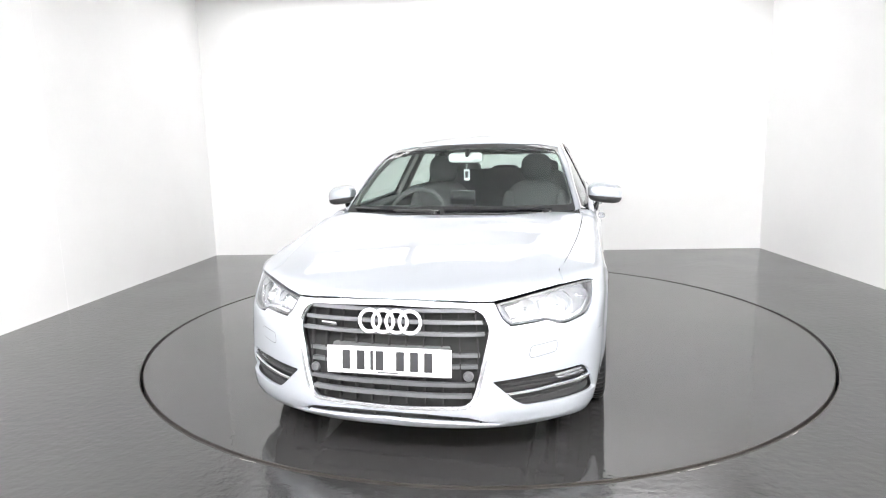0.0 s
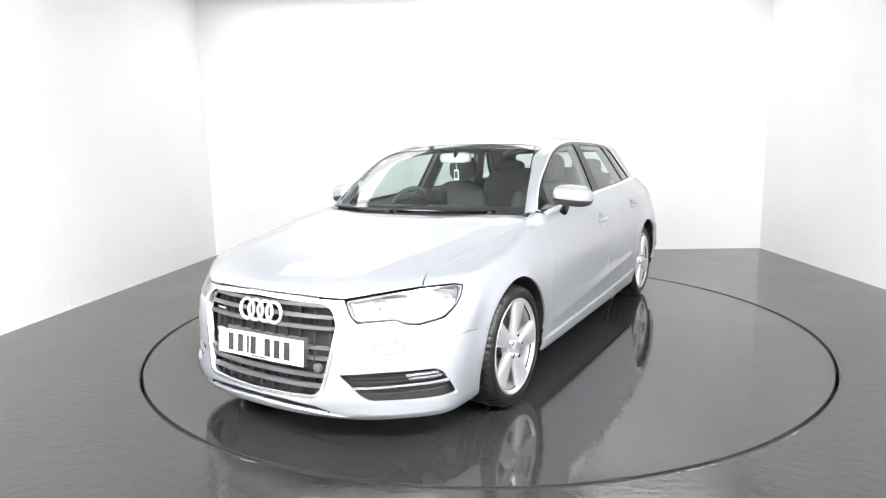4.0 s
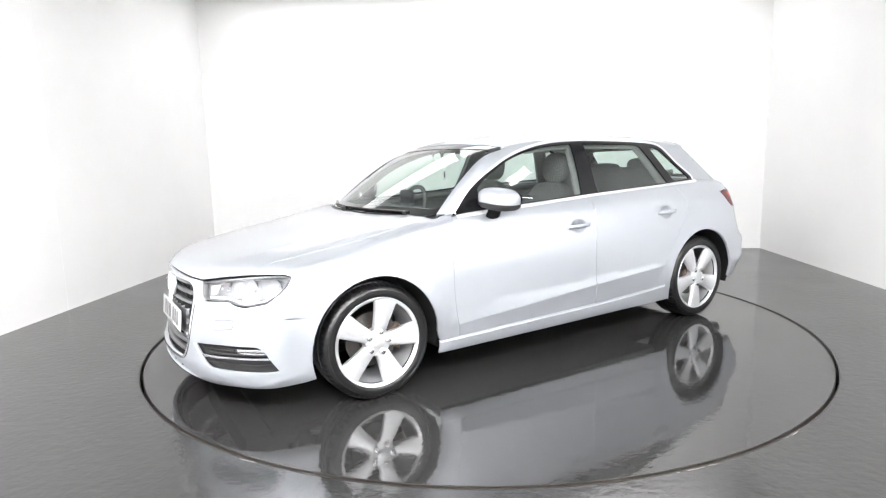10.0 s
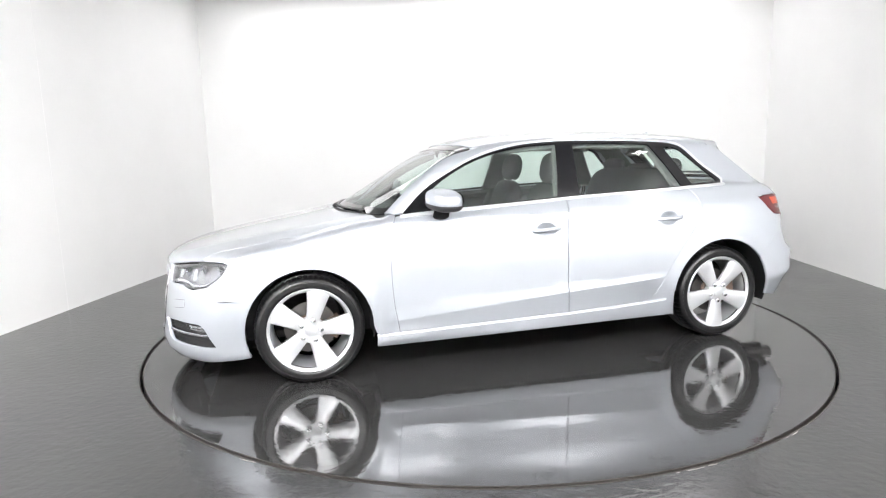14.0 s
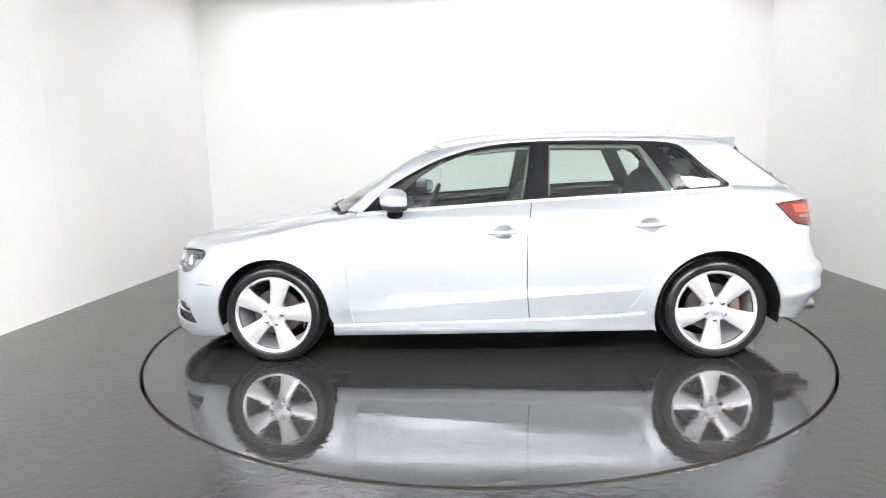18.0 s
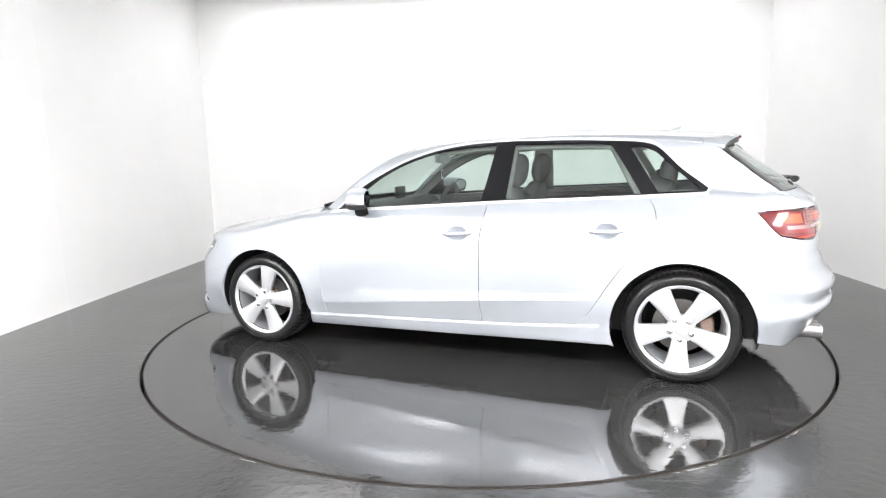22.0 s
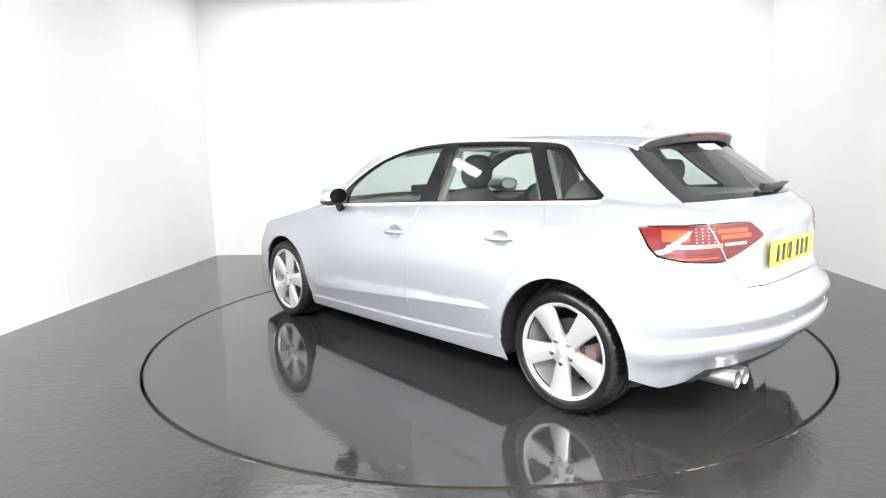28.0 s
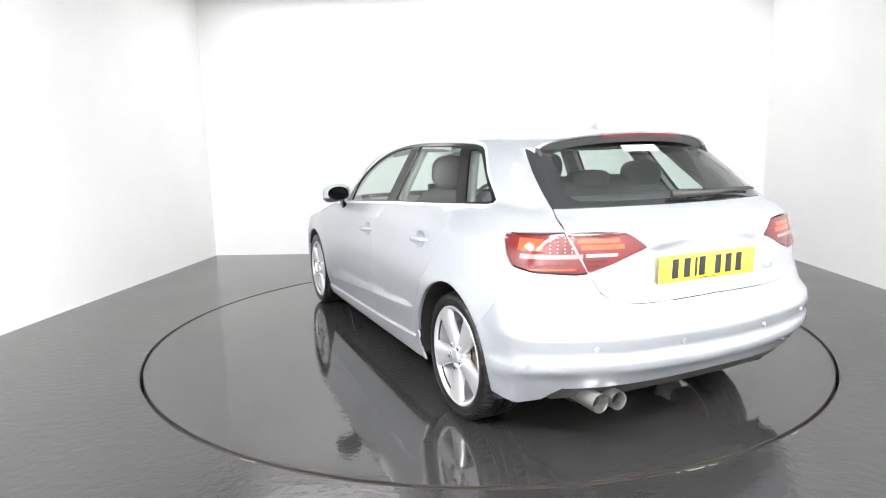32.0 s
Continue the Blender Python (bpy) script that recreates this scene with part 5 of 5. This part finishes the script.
card = [(.78, .30), (.80, .87), (.45, .912), (.16, .930), (-.26, .953), (-.6, .966), (-1.10, .985), (-1.10, .72), (-.95, .50), (-.90, .30)]
pair("door_lining", "side", card, SOFT, car, "dark grey door lining", gap=0, lift=-.075, depth=0, step=.09, fine=.06)
pair("door_top", "side", [(.60, .912), (.60, .925), (.16, .948), (-.26, .966), (-1.10, .998), (-1.10, .985), (-.26, .953), (.16, .93)], SOFT, car, gap=0, lift=-.03, depth=.05, step=.09, fine=.06)
pair("centre_pillar_trim", "side", [(-.20, .95), (-.235, 1.12), (-.265, 1.30), (-.375, 1.30), (-.365, 1.12), (-.35, .95)], LINING, car, "mid grey pillar trim", gap=-.012, lift=-.03, depth=.03, step=.06, fine=.04)
pair("rear_pillar_trim", "side", [(-.93, 1.285), (-1.02, 1.285), (-1.19, 1.0), (-1.09, 1.0)], LINING, car, "mid grey pillar trim", gap=-.012, lift=-.03, depth=.03, step=.06, fine=.04)
pair("cant_rail_trim", "side", [(.12, 1.262), (-.26, 1.292), (-.85, 1.283), (-1.08, 1.268), (-1.08, 1.325), (-.85, 1.342), (-.26, 1.348), (.12, 1.315)], LINING, car, "mid grey roof side trim", gap=0, lift=-.03, depth=.02, step=.06, fine=.04)
pair("rear_quarter_lining", "side", [(-1.46, 1.045), (-1.31, 1.16), (-1.2, 1.262), (-1.1, 1.30), (-1.35, 1.30), (-1.58, 1.10), (-1.66, 1.0), (-1.46, 1.0)], LINING, car, "mid grey rear quarter lining", gap=0, lift=-.03, depth=.02, step=.06, fine=.04)
pair("screen_pillar_trim", "side", [(.74, .93), (.50, 1.12), (.30, 1.225), (.10, 1.285), (.12, 1.30), (.34, 1.262), (.56, 1.15), (.84, .93)], LINING, car, "mid grey windscreen pillar trim", gap=0, lift=-.024, depth=.012, step=.06, fine=.04)


# wheels
def wheel_parts(w, window):
    """A wheel that stands with its outer face towards +y; window: the angle of one opening."""
    prof = [(.214, -.215), (.238, -.222), (.270, -.224), (.292, -.212), (.3015, -.190), (.3030, -.163), (.2975, -.161), (.2975, -.152), (.3035, -.150), (.3035, -.117), (.2975, -.115), (.2975, -.106),
            (.3035, -.104), (.3035, -.070), (.2975, -.068), (.2975, -.059), (.3030, -.057), (.3012, -.030), (.292, -.008), (.280, -.001), (.272, .003), (.270, .001), (.252, .003), (.240, .000), (.232, -.010), (.214, -.016)]
    bm = lathe(prof, 240)
    bm.verts.ensure_lookup_table()
    for i, v in enumerate(bm.verts):
        k, j = divmod(i, len(prof))
        if k % 4 == 0 and (3 <= j <= 5 or 16 <= j <= 18):
            v.co.x *= 0.981
            v.co.z *= 0.981
    part("tyre", bm, RUBBER, w, "black low-profile tyre with grooved shoulders")
    rim = part("rim", lathe([(.2345, -.010), (.236, -.004), (.233, -.001), (.224, -.003), (.218, -.008), (.213, -.028), (.206, -.075), (.205, -.21), (.214, -.212), (.214, -.10), (.222, -.03), (.2335, -.018)], 96), ALLOY, w, "silver alloy rim")
    for k in range(5):
        a = radians(window + 36 + 72 * k)
        rows = []
        for r, hw, y, t in ((.030, .032, -.016, .03), (.060, .036, -.011, .03), (.10, .042, -.009, .026), (.16, .053, -.007, .022), (.202, .062, -.006, .02), (.219, .074, -.005, .02), (.226, .078, -.006, .02)):
            e = .010
            prof2 = [(-hw, y - t), (-hw, y - .010), (-hw + .004, y - .003), (-hw + e, y), (-hw * .3, y + .0035), (hw * .3, y + .0035), (hw - e, y), (hw - .004, y - .003), (hw, y - .010), (hw, y - t)]
            rows.append([(r * math.cos(a) - q * math.sin(a), yy, r * math.sin(a) + q * math.cos(a)) for q, yy in prof2])
        bm, vs = grid_bm(rows, close_v=True)
        bm.faces.new(vs[0])
        bm.faces.new(vs[-1][::-1])
        bmesh.ops.recalc_face_normals(bm, faces=bm.faces)
        part("spoke", bm, ALLOY, w)
    part("hub", lathe([(.001, -.010), (.045, -.010), (.070, -.014), (.074, -.020), (.074, -.05), (.001, -.05)], 40), ALLOY, w)
    cap = part("centre_cap", lathe([(.001, .0005), (.026, .0005), (.030, -.002), (.031, -.012), (.001, -.012)], 32), ALLOY, w, "silver centre cap")
    for k in range(5):
        a = radians(window + 36 + 72 * k)
        b = part("wheel_bolt", lathe([(.001, .000), (.0095, .001), (.0130, -.001), (.0138, -.010), (.0150, -.012), (.001, -.012)], 12), CHROME, w)
        b.matrix_basis = Matrix.Translation((.057 * math.cos(a), .001, .057 * math.sin(a)))
        # flat grey disc behind the bolt paints the shade of its hole
        b = part("bolt_hole_disc", lathe([(.001, .0), (.0165, .0), (.0175, -.001), (.0175, -.02), (.001, -.02)], 20), LAMP_GREY, w, "grey disc that paints the shaded hole round a bolt")
        b.matrix_basis = Matrix.Translation((.057 * math.cos(a), -.0068, .057 * math.sin(a)))
    part("brake_disc", lathe([(.05, -.088), (.144, -.088), (.144, -.108), (.05, -.108)], 64), IRON, w, "grey iron brake disc")
    part("disc_bell", lathe([(.001, -.06), (.072, -.06), (.076, -.066), (.076, -.09), (.001, -.09)], 40), RUST, w, "rusty disc bell")
    cal = []
    for k in range(9):
        a = radians(158 + 6 * k)
        cal.append([(r * math.cos(a), y, r * math.sin(a)) for r, y in ((.100, -.055), (.155, -.055), (.165, -.07), (.165, -.12), (.10, -.12))])
    bm, vs = grid_bm(cal, close_v=True)
    bm.faces.new(vs[0])
    bm.faces.new(vs[-1][::-1])
    bmesh.ops.recalc_face_normals(bm, faces=bm.faces)
    part("brake_caliper", bm, RUST, w, "brown iron brake caliper")
    return w


for nm, wx, wy, win, turn in (("wheel", AXLE, .860, 68, 0), ("wheel", -AXLE, .840, 94, 0), ("wheel", AXLE, -.860, 30, 180), ("wheel", -AXLE, -.840, 10, 180)):
    w = new(nm)
    w.parent = car
    tagged(w, "five-spoke silver alloy wheel with black tyre")
    at(w, pose(wx, wy, HUB_Z + 0.0015, 0, 0, turn))
    wheel_parts(w, win)

# wheel housings and underside
for s in (1, -1):
    # dark blocks added to stop brightness showing between bumper and tyre
    part("gap_blocker", box((.03, .14, .16), (AXLE + .395, s * .62, .33), .008), UNDER, car, "dark block added inside the bumper to close a bright gap")
    part("gap_blocker", box((.03, .14, .16), (-AXLE - .395, s * .62, .40), .008), UNDER, car, "dark block added inside the bumper to close a bright gap")
for s in (1, -1):
    for end in (1, -1):
        wx, rim_r = end * AXLE, ARCH[end]
        turn = np.radians(np.linspace(-13, 193, 52))
        lip = surface("side", np.stack([wx + (rim_r + .003) * np.cos(turn), HUB_Z + (rim_r + .003) * np.sin(turn)], 1))[:, 1]
        lip = np.clip(lip, .70, .90)
        rows = [[(wx + r * math.cos(a), s * (y if y else e + d), HUB_Z + r * math.sin(a)) for a, e in zip(turn, lip)]
                for r, d, y in ((rim_r + .0012, -.005, 0), (rim_r + .003, -.022, 0), (rim_r + .018, -.05, 0), (rim_r + .02, 0, .56), (.18, 0, .555))]
        bm, vs = grid_bm(rows)
        part("wheel_housing", bm, UNDER, car, "black wheel arch liner")
part("floor_pan", merge(box((3.6, 1.04, .05), (0, 0, .205), .02), box((1.85, 1.58, .06), (0, 0, .205), .02), box((.36, 1.0, .16), (1.76, 0, .27), .03), box((.30, 1.0, .14), (-1.78, 0, .31), .03)), UNDER, car, "black underbody")


# ---- what moves ----
def motions():
    """The platform turns evenly and the car turns with it."""
    rows_t, rows_c = [], []
    for k in range(17):
        t = 2.0 * k
        a = TURN + SPIN * t
        c, s = math.cos(radians(a)), math.sin(radians(a))
        rows_t.append((t, pose(0, 0, 0, 0, 0, a)))
        rows_c.append((t, pose(CAR_X * c - CAR_Y * s, CAR_X * s + CAR_Y * c, 0, 0, 0, a)))
    walk(turntable, rows_t)
    walk(car, rows_c)


motions()
